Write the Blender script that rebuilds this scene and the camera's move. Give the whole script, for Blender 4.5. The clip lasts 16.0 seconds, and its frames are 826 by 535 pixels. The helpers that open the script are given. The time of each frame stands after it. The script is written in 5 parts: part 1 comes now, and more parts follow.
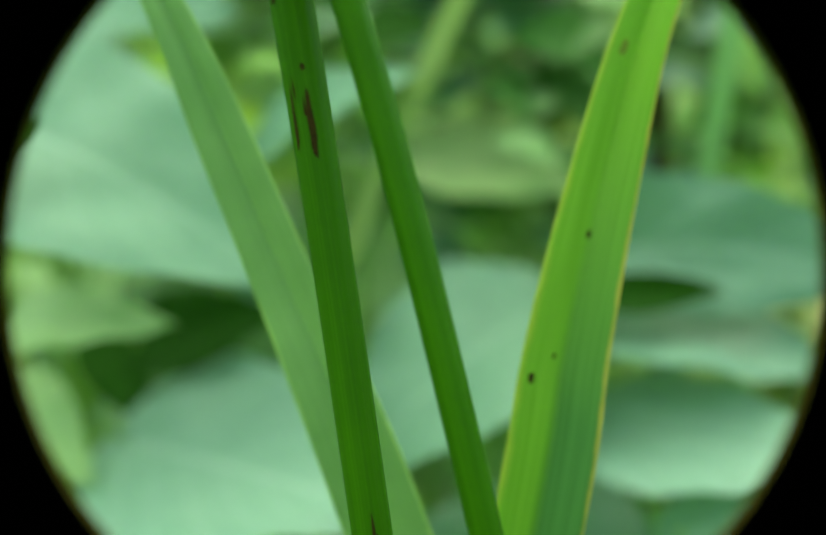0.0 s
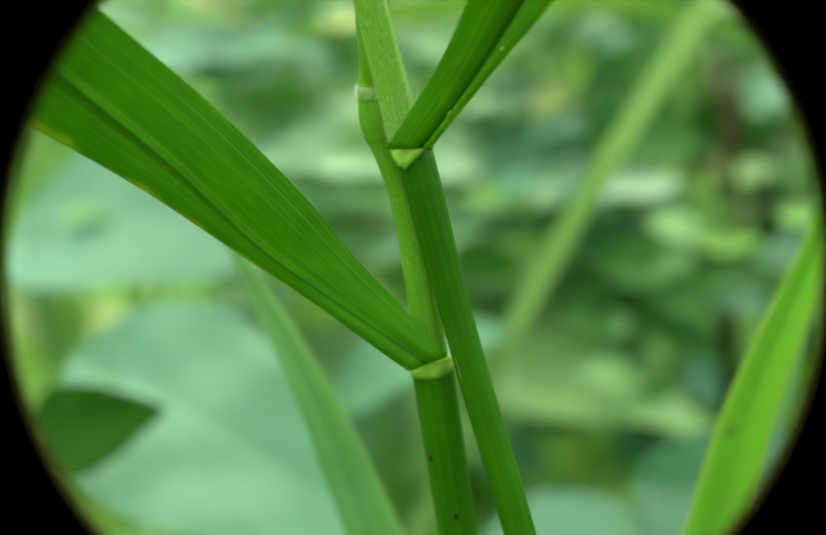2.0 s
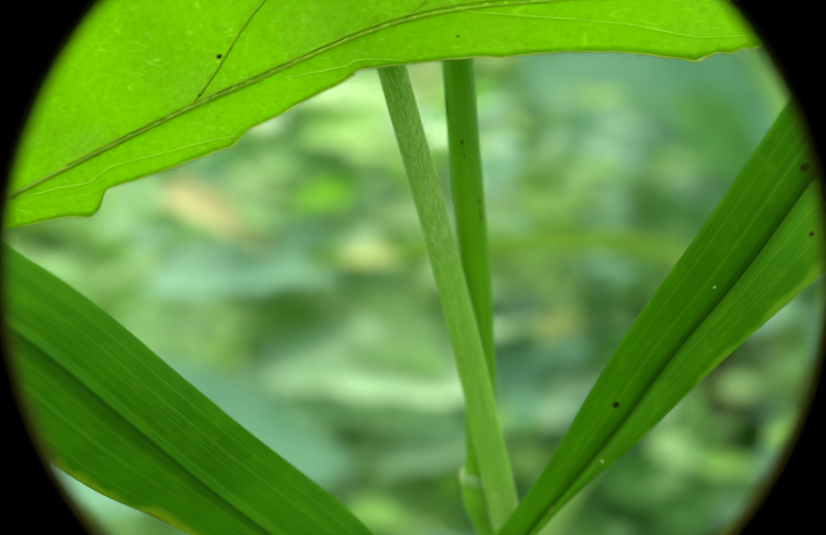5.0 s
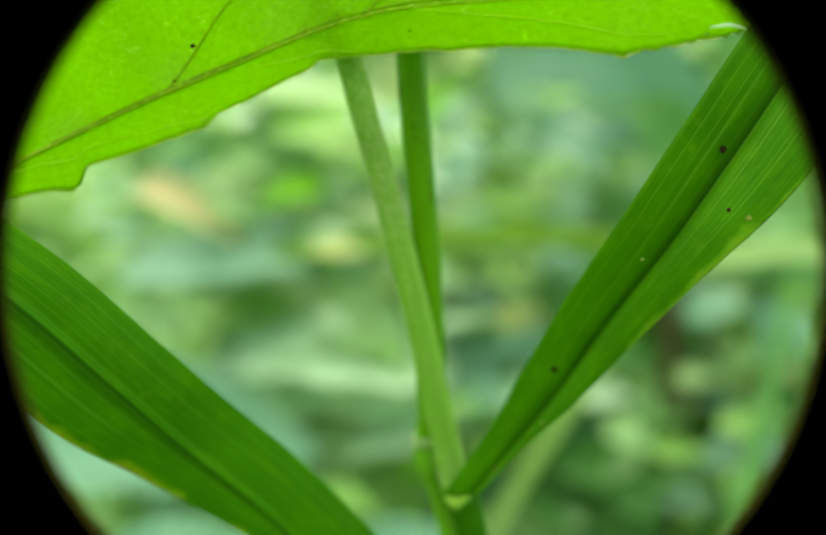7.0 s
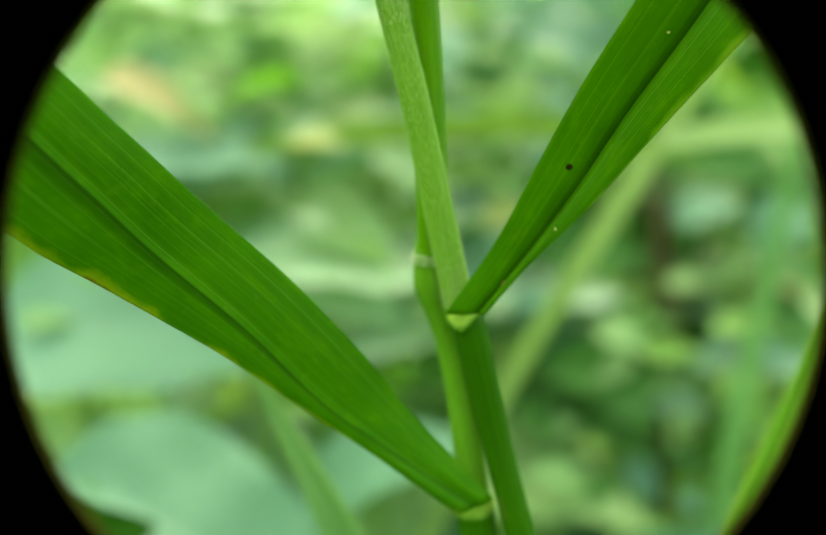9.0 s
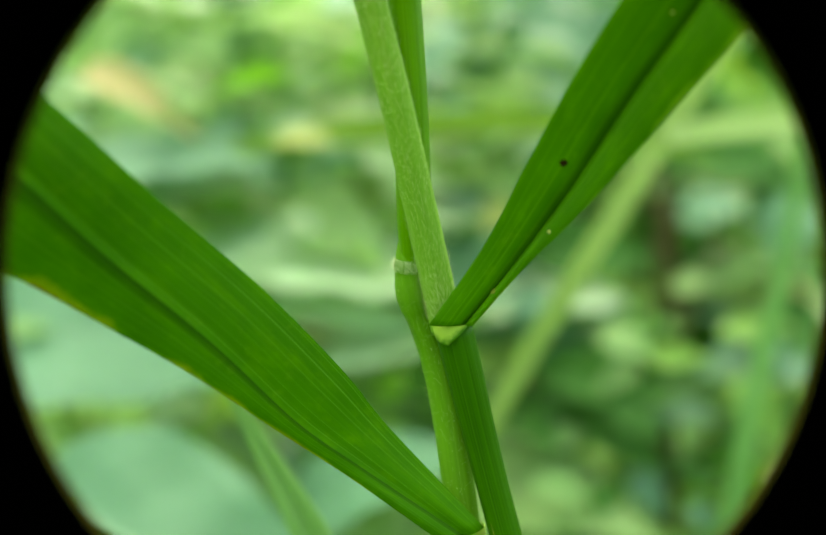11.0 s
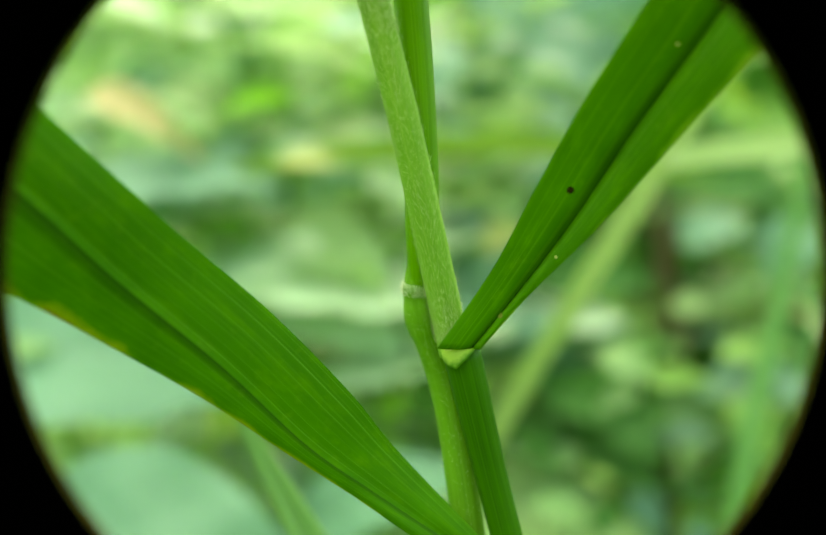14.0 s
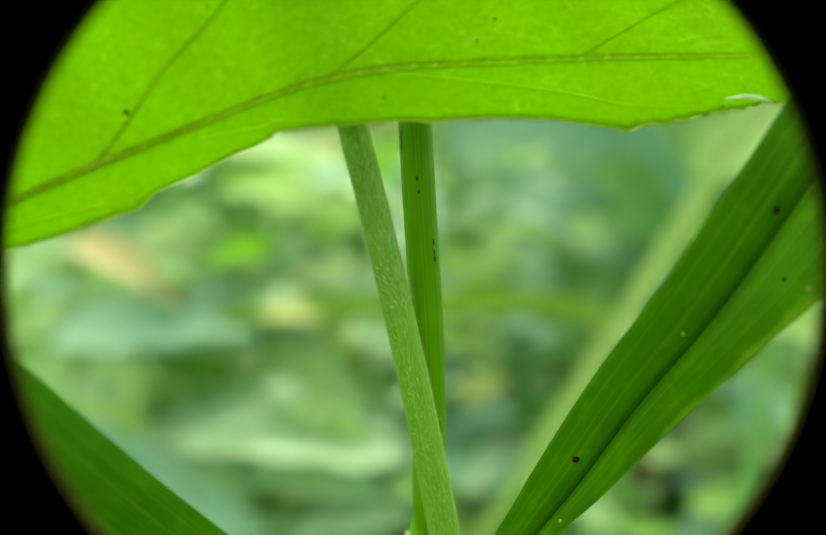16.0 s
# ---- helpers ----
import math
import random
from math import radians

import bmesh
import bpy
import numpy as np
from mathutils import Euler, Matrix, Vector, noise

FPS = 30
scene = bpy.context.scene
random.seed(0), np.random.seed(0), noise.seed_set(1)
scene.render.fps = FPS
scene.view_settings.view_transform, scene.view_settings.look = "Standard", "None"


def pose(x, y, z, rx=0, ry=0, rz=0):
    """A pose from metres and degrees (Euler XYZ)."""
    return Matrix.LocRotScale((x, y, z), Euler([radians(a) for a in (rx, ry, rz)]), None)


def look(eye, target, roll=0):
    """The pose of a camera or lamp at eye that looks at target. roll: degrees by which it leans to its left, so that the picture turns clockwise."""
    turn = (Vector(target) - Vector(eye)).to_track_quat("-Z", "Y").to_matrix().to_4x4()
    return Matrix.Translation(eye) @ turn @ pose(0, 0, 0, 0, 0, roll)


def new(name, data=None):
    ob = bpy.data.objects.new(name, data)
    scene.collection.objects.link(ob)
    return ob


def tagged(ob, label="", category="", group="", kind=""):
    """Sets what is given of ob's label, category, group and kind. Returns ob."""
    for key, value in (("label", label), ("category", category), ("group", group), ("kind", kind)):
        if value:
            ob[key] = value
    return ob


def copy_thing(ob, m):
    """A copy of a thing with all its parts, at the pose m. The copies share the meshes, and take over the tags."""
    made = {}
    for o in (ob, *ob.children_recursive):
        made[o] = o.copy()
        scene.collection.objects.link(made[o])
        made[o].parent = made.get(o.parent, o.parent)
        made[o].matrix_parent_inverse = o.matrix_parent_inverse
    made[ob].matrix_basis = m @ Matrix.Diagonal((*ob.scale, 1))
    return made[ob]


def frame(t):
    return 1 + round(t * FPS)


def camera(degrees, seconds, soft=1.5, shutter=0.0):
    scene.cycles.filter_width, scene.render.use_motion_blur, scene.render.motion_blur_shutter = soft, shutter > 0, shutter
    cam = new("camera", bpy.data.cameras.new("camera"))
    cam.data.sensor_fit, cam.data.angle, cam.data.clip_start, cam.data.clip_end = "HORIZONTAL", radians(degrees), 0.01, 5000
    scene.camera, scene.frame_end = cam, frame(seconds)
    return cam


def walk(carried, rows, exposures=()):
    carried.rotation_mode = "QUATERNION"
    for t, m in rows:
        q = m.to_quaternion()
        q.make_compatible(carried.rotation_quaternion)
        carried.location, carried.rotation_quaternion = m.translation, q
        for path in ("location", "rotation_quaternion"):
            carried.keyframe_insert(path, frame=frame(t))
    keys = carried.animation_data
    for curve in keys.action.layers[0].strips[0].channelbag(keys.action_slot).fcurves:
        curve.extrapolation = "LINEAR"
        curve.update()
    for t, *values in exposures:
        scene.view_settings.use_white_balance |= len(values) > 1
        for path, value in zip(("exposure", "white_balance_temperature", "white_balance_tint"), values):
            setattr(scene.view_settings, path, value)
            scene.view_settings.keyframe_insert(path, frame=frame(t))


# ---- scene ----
# ---------------------------------------------------------------- camera
cam = camera(40.2, 16.0, soft=1.6)
cam.data.dof.use_dof = True
cam.data.dof.focus_distance = 0.147
cam.data.dof.aperture_fstop = 6.8

# seconds, x, y, z, pitch, roll, yaw
PATH = [
    (0, 0.0314, -0.1319, 0.3320, -2.690, 0.909, 3.982),
    (0.5, 0.0286, -0.1414, 0.3537, -1.967, 0.840, 4.881),
    (1, 0.0236, -0.1459, 0.3598, -1.737, 0.599, 4.780),
    (1.5, 0.0241, -0.1433, 0.3812, -2.910, 0.976, 5.324),
    (2, 0.0166, -0.1462, 0.3919, -2.734, 0.645, 5.115),
    (2.5, 0.0155, -0.1495, 0.4035, -2.450, -0.495, 4.722),
    (3, 0.0142, -0.1561, 0.4170, -1.185, -0.598, 2.532),
    (3.5, 0.0163, -0.1598, 0.4266, -1.747, -0.553, 0.879),
    (4, 0.0085, -0.1625, 0.4349, -2.094, -0.410, 0.030),
    (4.5, -0.0047, -0.1646, 0.4440, -0.862, -0.142, 1.398),
    (4.7, -0.0078, -0.1635, 0.4422, -0.338, 0.065, 1.400),
    (6.8, -0.0040, -0.1763, 0.4325, 0.700, -0.332, 0.271),
    (7, -0.0041, -0.1765, 0.4335, 0.571, -0.188, 0.034),
    (7.5, -0.0065, -0.1751, 0.4307, -0.387, -0.541, -1.215),
    (8, -0.0045, -0.1748, 0.4235, -0.571, -0.444, -1.410),
    (8.5, -0.0132, -0.1629, 0.4055, 0.051, -0.634, -2.902),
    (8.7, -0.0116, -0.1619, 0.4058, 0.131, -0.179, -2.006),
    (10.8, -0.0041, -0.1462, 0.4074, 0.129, 0.955, -1.378),
    (11, -0.0052, -0.1467, 0.4072, 0.174, 0.561, -1.418),
    (11.5, -0.0076, -0.1471, 0.4054, 1.136, 0.236, -1.361),
    (12, -0.0104, -0.1472, 0.4075, 0.199, -0.201, -1.926),
    (12.5, -0.0071, -0.1435, 0.4078, -0.037, -0.095, -1.976),
    (13, -0.0020, -0.1402, 0.4062, 0.183, 0.495, -1.559),
    (13.5, -0.0046, -0.1483, 0.4032, 0.478, -0.061, -2.088),
    (14, -0.0069, -0.1492, 0.4081, 1.047, 0.357, -1.612),
    (14.5, -0.0135, -0.1511, 0.4200, 2.177, 0.107, -3.085),
    (15, -0.0147, -0.1533, 0.4273, 3.471, -0.435, -3.764),
    (15.5, -0.0107, -0.1529, 0.4319, 3.339, -0.150, -3.238),
    (16, -0.0146, -0.1541, 0.4350, 3.759, -0.703, -4.012),
]
ROWS = [(t, pose(x, y, z, 90 + pitch, roll, yaw)) for t, x, y, z, pitch, roll, yaw in PATH]
walk(cam, ROWS, exposures=[(t, e, k, n) for t, e, k, n in ((0.0, 2.07, 7750, 4.0), (1.0, 2.16, 7750, 4.0), (4.0, 2.17, 7900, 4.0), (7.0, 2.13, 8300, 2.6), (8.0, 2.16, 8450, 2.0), (12.5, 2.23, 9050, 1.2), (13.5, 2.32, 9050, 1.5), (14.5, 2.25, 8950, 1.6), (16.0, 2.09, 8900, 2.0))])

# ---------------------------------------------------------------- light
world = bpy.data.worlds.new("overcast_sky")
world.use_nodes = True
scene.world = world
wn = world.node_tree.nodes
wl = world.node_tree.links
sky = wn.new("ShaderNodeTexSky")
sky.sky_type = "NISHITA"
sky.sun_disc = False
sky.sun_elevation = radians(62)
sky.sun_rotation = radians(20)
sky.air_density, sky.dust_density, sky.ozone_density = 1.0, 3.0, 1.5
wl.new(sky.outputs["Color"], wn["Background"].inputs["Color"])
wn["Background"].inputs["Strength"].default_value = 0.15

sun = new("sun", bpy.data.lights.new("sun", "SUN"))
sun.data.energy = 1.5
sun.data.angle = radians(75)
sun.data.color = (1.0, 0.97, 0.9)
# high and veiled
sun.matrix_world = look((-0.25, -0.26, 1.0), (0, 0, 0))


# ---------------------------------------------------------------- materials
def nodes(name):
    m = bpy.data.materials.new(name)
    m.use_nodes = True
    return m, m.node_tree.nodes, m.node_tree.links


def ramp(n, stops):
    r = n.new("ShaderNodeValToRGB")
    e = r.color_ramp.elements
    while len(e) < len(stops):
        e.new(0.5)
    for k, (p, c) in enumerate(stops):
        e[k].position, e[k].color = p, (*c, 1)
    return r


def math_node(n, l, op, a, b=None):
    m = n.new("ShaderNodeMath")
    m.operation = op
    for k, v in enumerate((a, b)):
        if v is None:
            continue
        if isinstance(v, (int, float)):
            m.inputs[k].default_value = v
        else:
            l.new(v, m.inputs[k])
    return m.outputs[0]


def mix_rgb(n, l, fac, a, b, blend="MIX"):
    m = n.new("ShaderNodeMix")
    m.data_type, m.blend_type = "RGBA", blend
    for k, v in ((0, fac), (6, a), (7, b)):
        if isinstance(v, (int, float)):
            m.inputs[k].default_value = v
        elif isinstance(v, tuple):
            m.inputs[k].default_value = (*v, 1)
        else:
            l.new(v, m.inputs[k])
    return m.outputs[2]


def finish_leaf(n, l, colour, through_colour, share, rough, spec, height=None, bump=0.1, dist=0.0002):
    out = n["Material Output"]
    p = n["Principled BSDF"]
    l.new(colour, p.inputs["Base Color"])
    p.inputs["Roughness"].default_value = rough
    p.inputs["Specular IOR Level"].default_value = spec
    tr = n.new("ShaderNodeBsdfTranslucent")
    l.new(through_colour, tr.inputs["Color"])
    mx = n.new("ShaderNodeMixShader")
    mx.inputs[0].default_value = share
    l.new(p.outputs[0], mx.inputs[1])
    l.new(tr.outputs[0], mx.inputs[2])
    l.new(mx.outputs[0], out.inputs["Surface"])
    if height is not None:
        b = n.new("ShaderNodeBump")
        b.inputs["Strength"].default_value = bump
        b.inputs["Distance"].default_value = dist
        l.new(height, b.inputs["Height"])
        l.new(b.outputs[0], p.inputs["Normal"])


def grass_material(name, dark, light, pale, lines=26.0, share=0.35, rough=0.42, spec=0.45, edge=None, half=None, mottle=0.35, rib_shade=None, glow=0.3, main=0, worn=None, thread_gain=0.5):
    """A grass blade or sheath: fine veins run along it (v), counted across it (u)."""
    m, n, l = nodes(name)
    uv = n.new("ShaderNodeUVMap")
    sp = n.new("ShaderNodeSeparateXYZ")
    l.new(uv.outputs[0], sp.inputs[0])
    u, v = sp.outputs[0], sp.outputs[1]
    # fine veins
    wob = n.new("ShaderNodeTexNoise")
    mp = n.new("ShaderNodeMapping")
    mp.inputs["Scale"].default_value = (lines * 1.7, 3.0, 1.0)
    l.new(uv.outputs[0], mp.inputs[0])
    l.new(mp.outputs[0], wob.inputs["Vector"])
    wob.inputs["Scale"].default_value = 1.0
    wob.inputs["Detail"].default_value = 3.0
    gap = n.new("ShaderNodeTexNoise")
    gap.noise_dimensions = "1D"
    slow = n.new("ShaderNodeTexNoise")
    mps = n.new("ShaderNodeMapping")
    mps.inputs["Scale"].default_value = (lines * 0.6, 1.3, 1.0)
    l.new(uv.outputs[0], mps.inputs[0])
    l.new(mps.outputs[0], slow.inputs["Vector"])
    slow.inputs["Scale"].default_value = 1.0
    gap.inputs["Scale"].default_value = lines * 2.2
    gap.inputs["Detail"].default_value = 1.0
    l.new(math_node(n, l, "ADD", u, math_node(n, l, "MULTIPLY", slow.outputs[0], 0.02)), gap.inputs["W"])
    vr = ramp(n, [(0.52, (0, 0, 0)), (0.72, (1, 1, 1))])
    l.new(gap.outputs[0], vr.inputs[0])
    vein01 = gap.outputs[0]
    fine = math_node(n, l, "MULTIPLY", vr.outputs[0], 0.8)
    fade = ramp(n, [(0.36, (0, 0, 0)), (0.62, (1, 1, 1))])
    l.new(slow.outputs[0], fade.inputs[0])
    fine = math_node(n, l, "MULTIPLY", fine, fade.outputs[0])
    # blotches in real size
    tc = n.new("ShaderNodeTexCoord")
    big = n.new("ShaderNodeTexNoise")
    big.inputs["Scale"].default_value = 90.0
    big.inputs["Detail"].default_value = 5.0
    l.new(tc.outputs["Object"], big.inputs["Vector"])
    base = ramp(n, [(0.3, dark), (0.72, light)])
    streak = math_node(n, l, "ADD", math_node(n, l, "MULTIPLY", big.outputs[0], mottle), math_node(n, l, "MULTIPLY", wob.outputs[0], 1.0 - mottle))
    l.new(streak, base.inputs[0])
    colour = mix_rgb(n, l, math_node(n, l, "MULTIPLY", fine, 0.15 if main else 0.45), base.outputs[0], pale)
    if main:
        # a few thin main veins, unevenly spaced, that fade in and out
        loose = n.new("ShaderNodeTexNoise")
        loose.noise_dimensions = "1D"
        loose.inputs["Scale"].default_value = main * 0.5
        l.new(u, loose.inputs["W"])
        q = math_node(n, l, "ADD", math_node(n, l, "MULTIPLY", u, main), math_node(n, l, "MULTIPLY", loose.outputs[0], 2.0))
        q = math_node(n, l, "ABSOLUTE", math_node(n, l, "SUBTRACT", math_node(n, l, "FRACT", q), 0.5))
        qr = ramp(n, [(0.0, (1, 1, 1)), (0.05, (0.5, 0.5, 0.5)), (0.09, (0, 0, 0))])
        l.new(q, qr.inputs[0])
        come = ramp(n, [(0.34, (0.15, 0.15, 0.15)), (0.60, (1, 1, 1))])
        l.new(slow.outputs[0], come.inputs[0])
        thread = math_node(n, l, "MULTIPLY", qr.outputs[0], come.outputs[0])
        colour = mix_rgb(n, l, math_node(n, l, "MULTIPLY", thread, thread_gain), colour, pale)
        fine = math_node(n, l, "ADD", math_node(n, l, "MULTIPLY", fine, 0.4), thread)
        # lighter blotches, drawn out along the blade
        mb = n.new("ShaderNodeMapping")
        mb.inputs["Scale"].default_value = (7.0, 17.0, 1.0)
        l.new(uv.outputs[0], mb.inputs[0])
        blotch = n.new("ShaderNodeTexNoise")
        blotch.inputs["Scale"].default_value = 1.0
        blotch.inputs["Detail"].default_value = 4.0
        blotch.inputs["Roughness"].default_value = 0.6
        l.new(mb.outputs[0], blotch.inputs["Vector"])
        br = ramp(n, [(0.50, (0, 0, 0)), (0.72, (1, 1, 1))])
        l.new(blotch.outputs[0], br.inputs[0])
        colour = mix_rgb(n, l, math_node(n, l, "MULTIPLY", br.outputs[0], 0.55), colour, (0.080, 0.270, 0.005))
        # faint yellow flecks
        fleck = n.new("ShaderNodeTexNoise")
        fleck.inputs["Scale"].default_value = 420.0
        fleck.inputs["Detail"].default_value = 2.0
        l.new(tc.outputs["Object"], fleck.inputs["Vector"])
        fk = ramp(n, [(0.62, (0, 0, 0)), (0.74, (1, 1, 1))])
        l.new(fleck.outputs[0], fk.inputs[0])
        colour = mix_rgb(n, l, math_node(n, l, "MULTIPLY", fk.outputs[0], 0.14), colour, (0.16, 0.34, 0.02))
    if half:
        # one half of the blade is paler than the other
        h = ramp(n, [(0.40, (1, 1, 1)), (0.56, (0, 0, 0))])
        l.new(u, h.inputs[0])
        colour = mix_rgb(n, l, math_node(n, l, "MULTIPLY", h.outputs[0], 0.8), colour, mix_rgb(n, l, math_node(n, l, "MULTIPLY", fine, 0.4), half, pale))
    if rib_shade:
        # darker midrib, with the crease's shade painted along one side of it
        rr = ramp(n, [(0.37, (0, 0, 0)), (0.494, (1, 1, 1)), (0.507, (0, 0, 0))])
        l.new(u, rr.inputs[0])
        colour = mix_rgb(n, l, math_node(n, l, "MULTIPLY", rr.outputs[0], 0.88 if main else 0.55), colour, rib_shade)
    if edge:
        e = math_node(n, l, "ABSOLUTE", math_node(n, l, "SUBTRACT", u, 0.5))
        e = math_node(n, l, "ADD", e, math_node(n, l, "MULTIPLY", math_node(n, l, "SUBTRACT", big.outputs[0], 0.5), 0.12))
        er = ramp(n, [(0.455, (0, 0, 0)), (0.5, (1, 1, 1))])
        l.new(e, er.inputs[0])
        colour = mix_rgb(n, l, er.outputs[0], colour, edge)
    if worn:
        # yellow and brown patches along one edge only
        place_u, tint, brown = worn
        e = math_node(n, l, "ABSOLUTE", math_node(n, l, "SUBTRACT", u, place_u))
        e = math_node(n, l, "SUBTRACT", e, math_node(n, l, "MULTIPLY", math_node(n, l, "SUBTRACT", big.outputs[0], 0.50), 0.6))
        er = ramp(n, [(0.0, (1, 1, 1)), (0.075, (0, 0, 0))])
        l.new(e, er.inputs[0])
        colour = mix_rgb(n, l, math_node(n, l, "MULTIPLY", er.outputs[0], 0.8), colour, tint)
        e2 = ramp(n, [(0.0, (1, 1, 1)), (0.02, (0, 0, 0))])
        l.new(math_node(n, l, "ADD", e, 0.035), e2.inputs[0])
        colour = mix_rgb(n, l, math_node(n, l, "MULTIPLY", e2.outputs[0], 0.7), colour, brown)
    thru = mix_rgb(n, l, glow, colour, (0.26, 0.50, 0.02))
    finish_leaf(n, l, colour, thru, share, rough, spec, math_node(n, l, "ADD", fine, math_node(n, l, "MULTIPLY", vein01, 0.25)), 0.14 if main else 0.3, 0.0001)
    return m


def two_tone_material(name):
    """A blade with one yellow-green half, the other blue-green towards the foot, and yellowed edges."""
    m, n, l = nodes(name)
    uv = n.new("ShaderNodeUVMap")
    sp = n.new("ShaderNodeSeparateXYZ")
    l.new(uv.outputs[0], sp.inputs[0])
    u, v = sp.outputs[0], sp.outputs[1]
    mp = n.new("ShaderNodeMapping")
    mp.inputs["Scale"].default_value = (34.0, 5.0, 1.0)
    l.new(uv.outputs[0], mp.inputs[0])
    grain = n.new("ShaderNodeTexNoise")
    grain.inputs["Scale"].default_value = 1.0
    grain.inputs["Detail"].default_value = 4.0
    l.new(mp.outputs[0], grain.inputs["Vector"])
    tc = n.new("ShaderNodeTexCoord")
    blot = n.new("ShaderNodeTexNoise")
    blot.inputs["Scale"].default_value = 120.0
    blot.inputs["Detail"].default_value = 4.0
    l.new(tc.outputs["Object"], blot.inputs["Vector"])
    fresh = ramp(n, [(0.30, (0.105, 0.330, 0.020)), (0.70, (0.170, 0.440, 0.042))])
    l.new(grain.outputs[0], fresh.inputs[0])
    foot = ramp(n, [(0.30, (0.035, 0.170, 0.030)), (0.70, (0.070, 0.260, 0.060))])
    l.new(grain.outputs[0], foot.inputs[0])
    top = ramp(n, [(0.30, (0.110, 0.350, 0.016)), (0.70, (0.180, 0.460, 0.035))])
    l.new(grain.outputs[0], top.inputs[0])
    along = ramp(n, [(0.30, (0, 0, 0)), (0.58, (1, 1, 1))])
    l.new(v, along.inputs[0])
    dull = mix_rgb(n, l, along.outputs[0], foot.outputs[0], top.outputs[0])
    side = ramp(n, [(0.40, (0, 0, 0)), (0.54, (1, 1, 1))])
    l.new(math_node(n, l, "ADD", u, math_node(n, l, "MULTIPLY", math_node(n, l, "SUBTRACT", grain.outputs[0], 0.5), 0.10)), side.inputs[0])
    colour = mix_rgb(n, l, side.outputs[0], fresh.outputs[0], dull)
    wob = math_node(n, l, "MULTIPLY", math_node(n, l, "SUBTRACT", blot.outputs[0], 0.5), 0.10)
    far = ramp(n, [(0.945, (0, 0, 0)), (0.985, (1, 1, 1))])
    l.new(math_node(n, l, "ADD", u, wob), far.inputs[0])
    near = ramp(n, [(0.0, (1, 1, 1)), (0.09, (0, 0, 0))])
    l.new(math_node(n, l, "ADD", u, math_node(n, l, "MULTIPLY", wob, 1.6)), near.inputs[0])
    colour = mix_rgb(n, l, math_node(n, l, "MULTIPLY", far.outputs[0], 0.85), colour, (0.50, 0.46, 0.09))
    colour = mix_rgb(n, l, math_node(n, l, "MULTIPLY", near.outputs[0], 0.60), colour, (0.36, 0.46, 0.06))
    thru = mix_rgb(n, l, 0.25, colour, (0.26, 0.50, 0.02))
    finish_leaf(n, l, colour, thru, 0.42, 0.5, 0.2, grain.outputs[0], 0.2, 0.0001)
    return m


def collar_material(name):
    """Pale yellow-green at the top, green again where it meets the sheath."""
    m, n, l = nodes(name)
    uv = n.new("ShaderNodeUVMap")
    sp = n.new("ShaderNodeSeparateXYZ")
    l.new(uv.outputs[0], sp.inputs[0])
    tc = n.new("ShaderNodeTexCoord")
    a = n.new("ShaderNodeTexNoise")
    a.inputs["Scale"].default_value = 900.0
    a.inputs["Detail"].default_value = 5.0
    l.new(tc.outputs["Object"], a.inputs["Vector"])
    f = math_node(n, l, "ADD", sp.outputs[1], math_node(n, l, "MULTIPLY", math_node(n, l, "SUBTRACT", a.outputs[0], 0.5), 0.7))
    r = ramp(n, [(0.0, (0.20, 0.42, 0.03)), (0.18, (0.34, 0.53, 0.08)), (0.55, (0.30, 0.50, 0.07)), (0.95, (0.05, 0.20, 0.008))])
    l.new(f, r.inputs[0])
    finish_leaf(n, l, r.outputs[0], r.outputs[0], 0.2, 0.55, 0.2, a.outputs[0], 0.2, 0.0001)
    return m


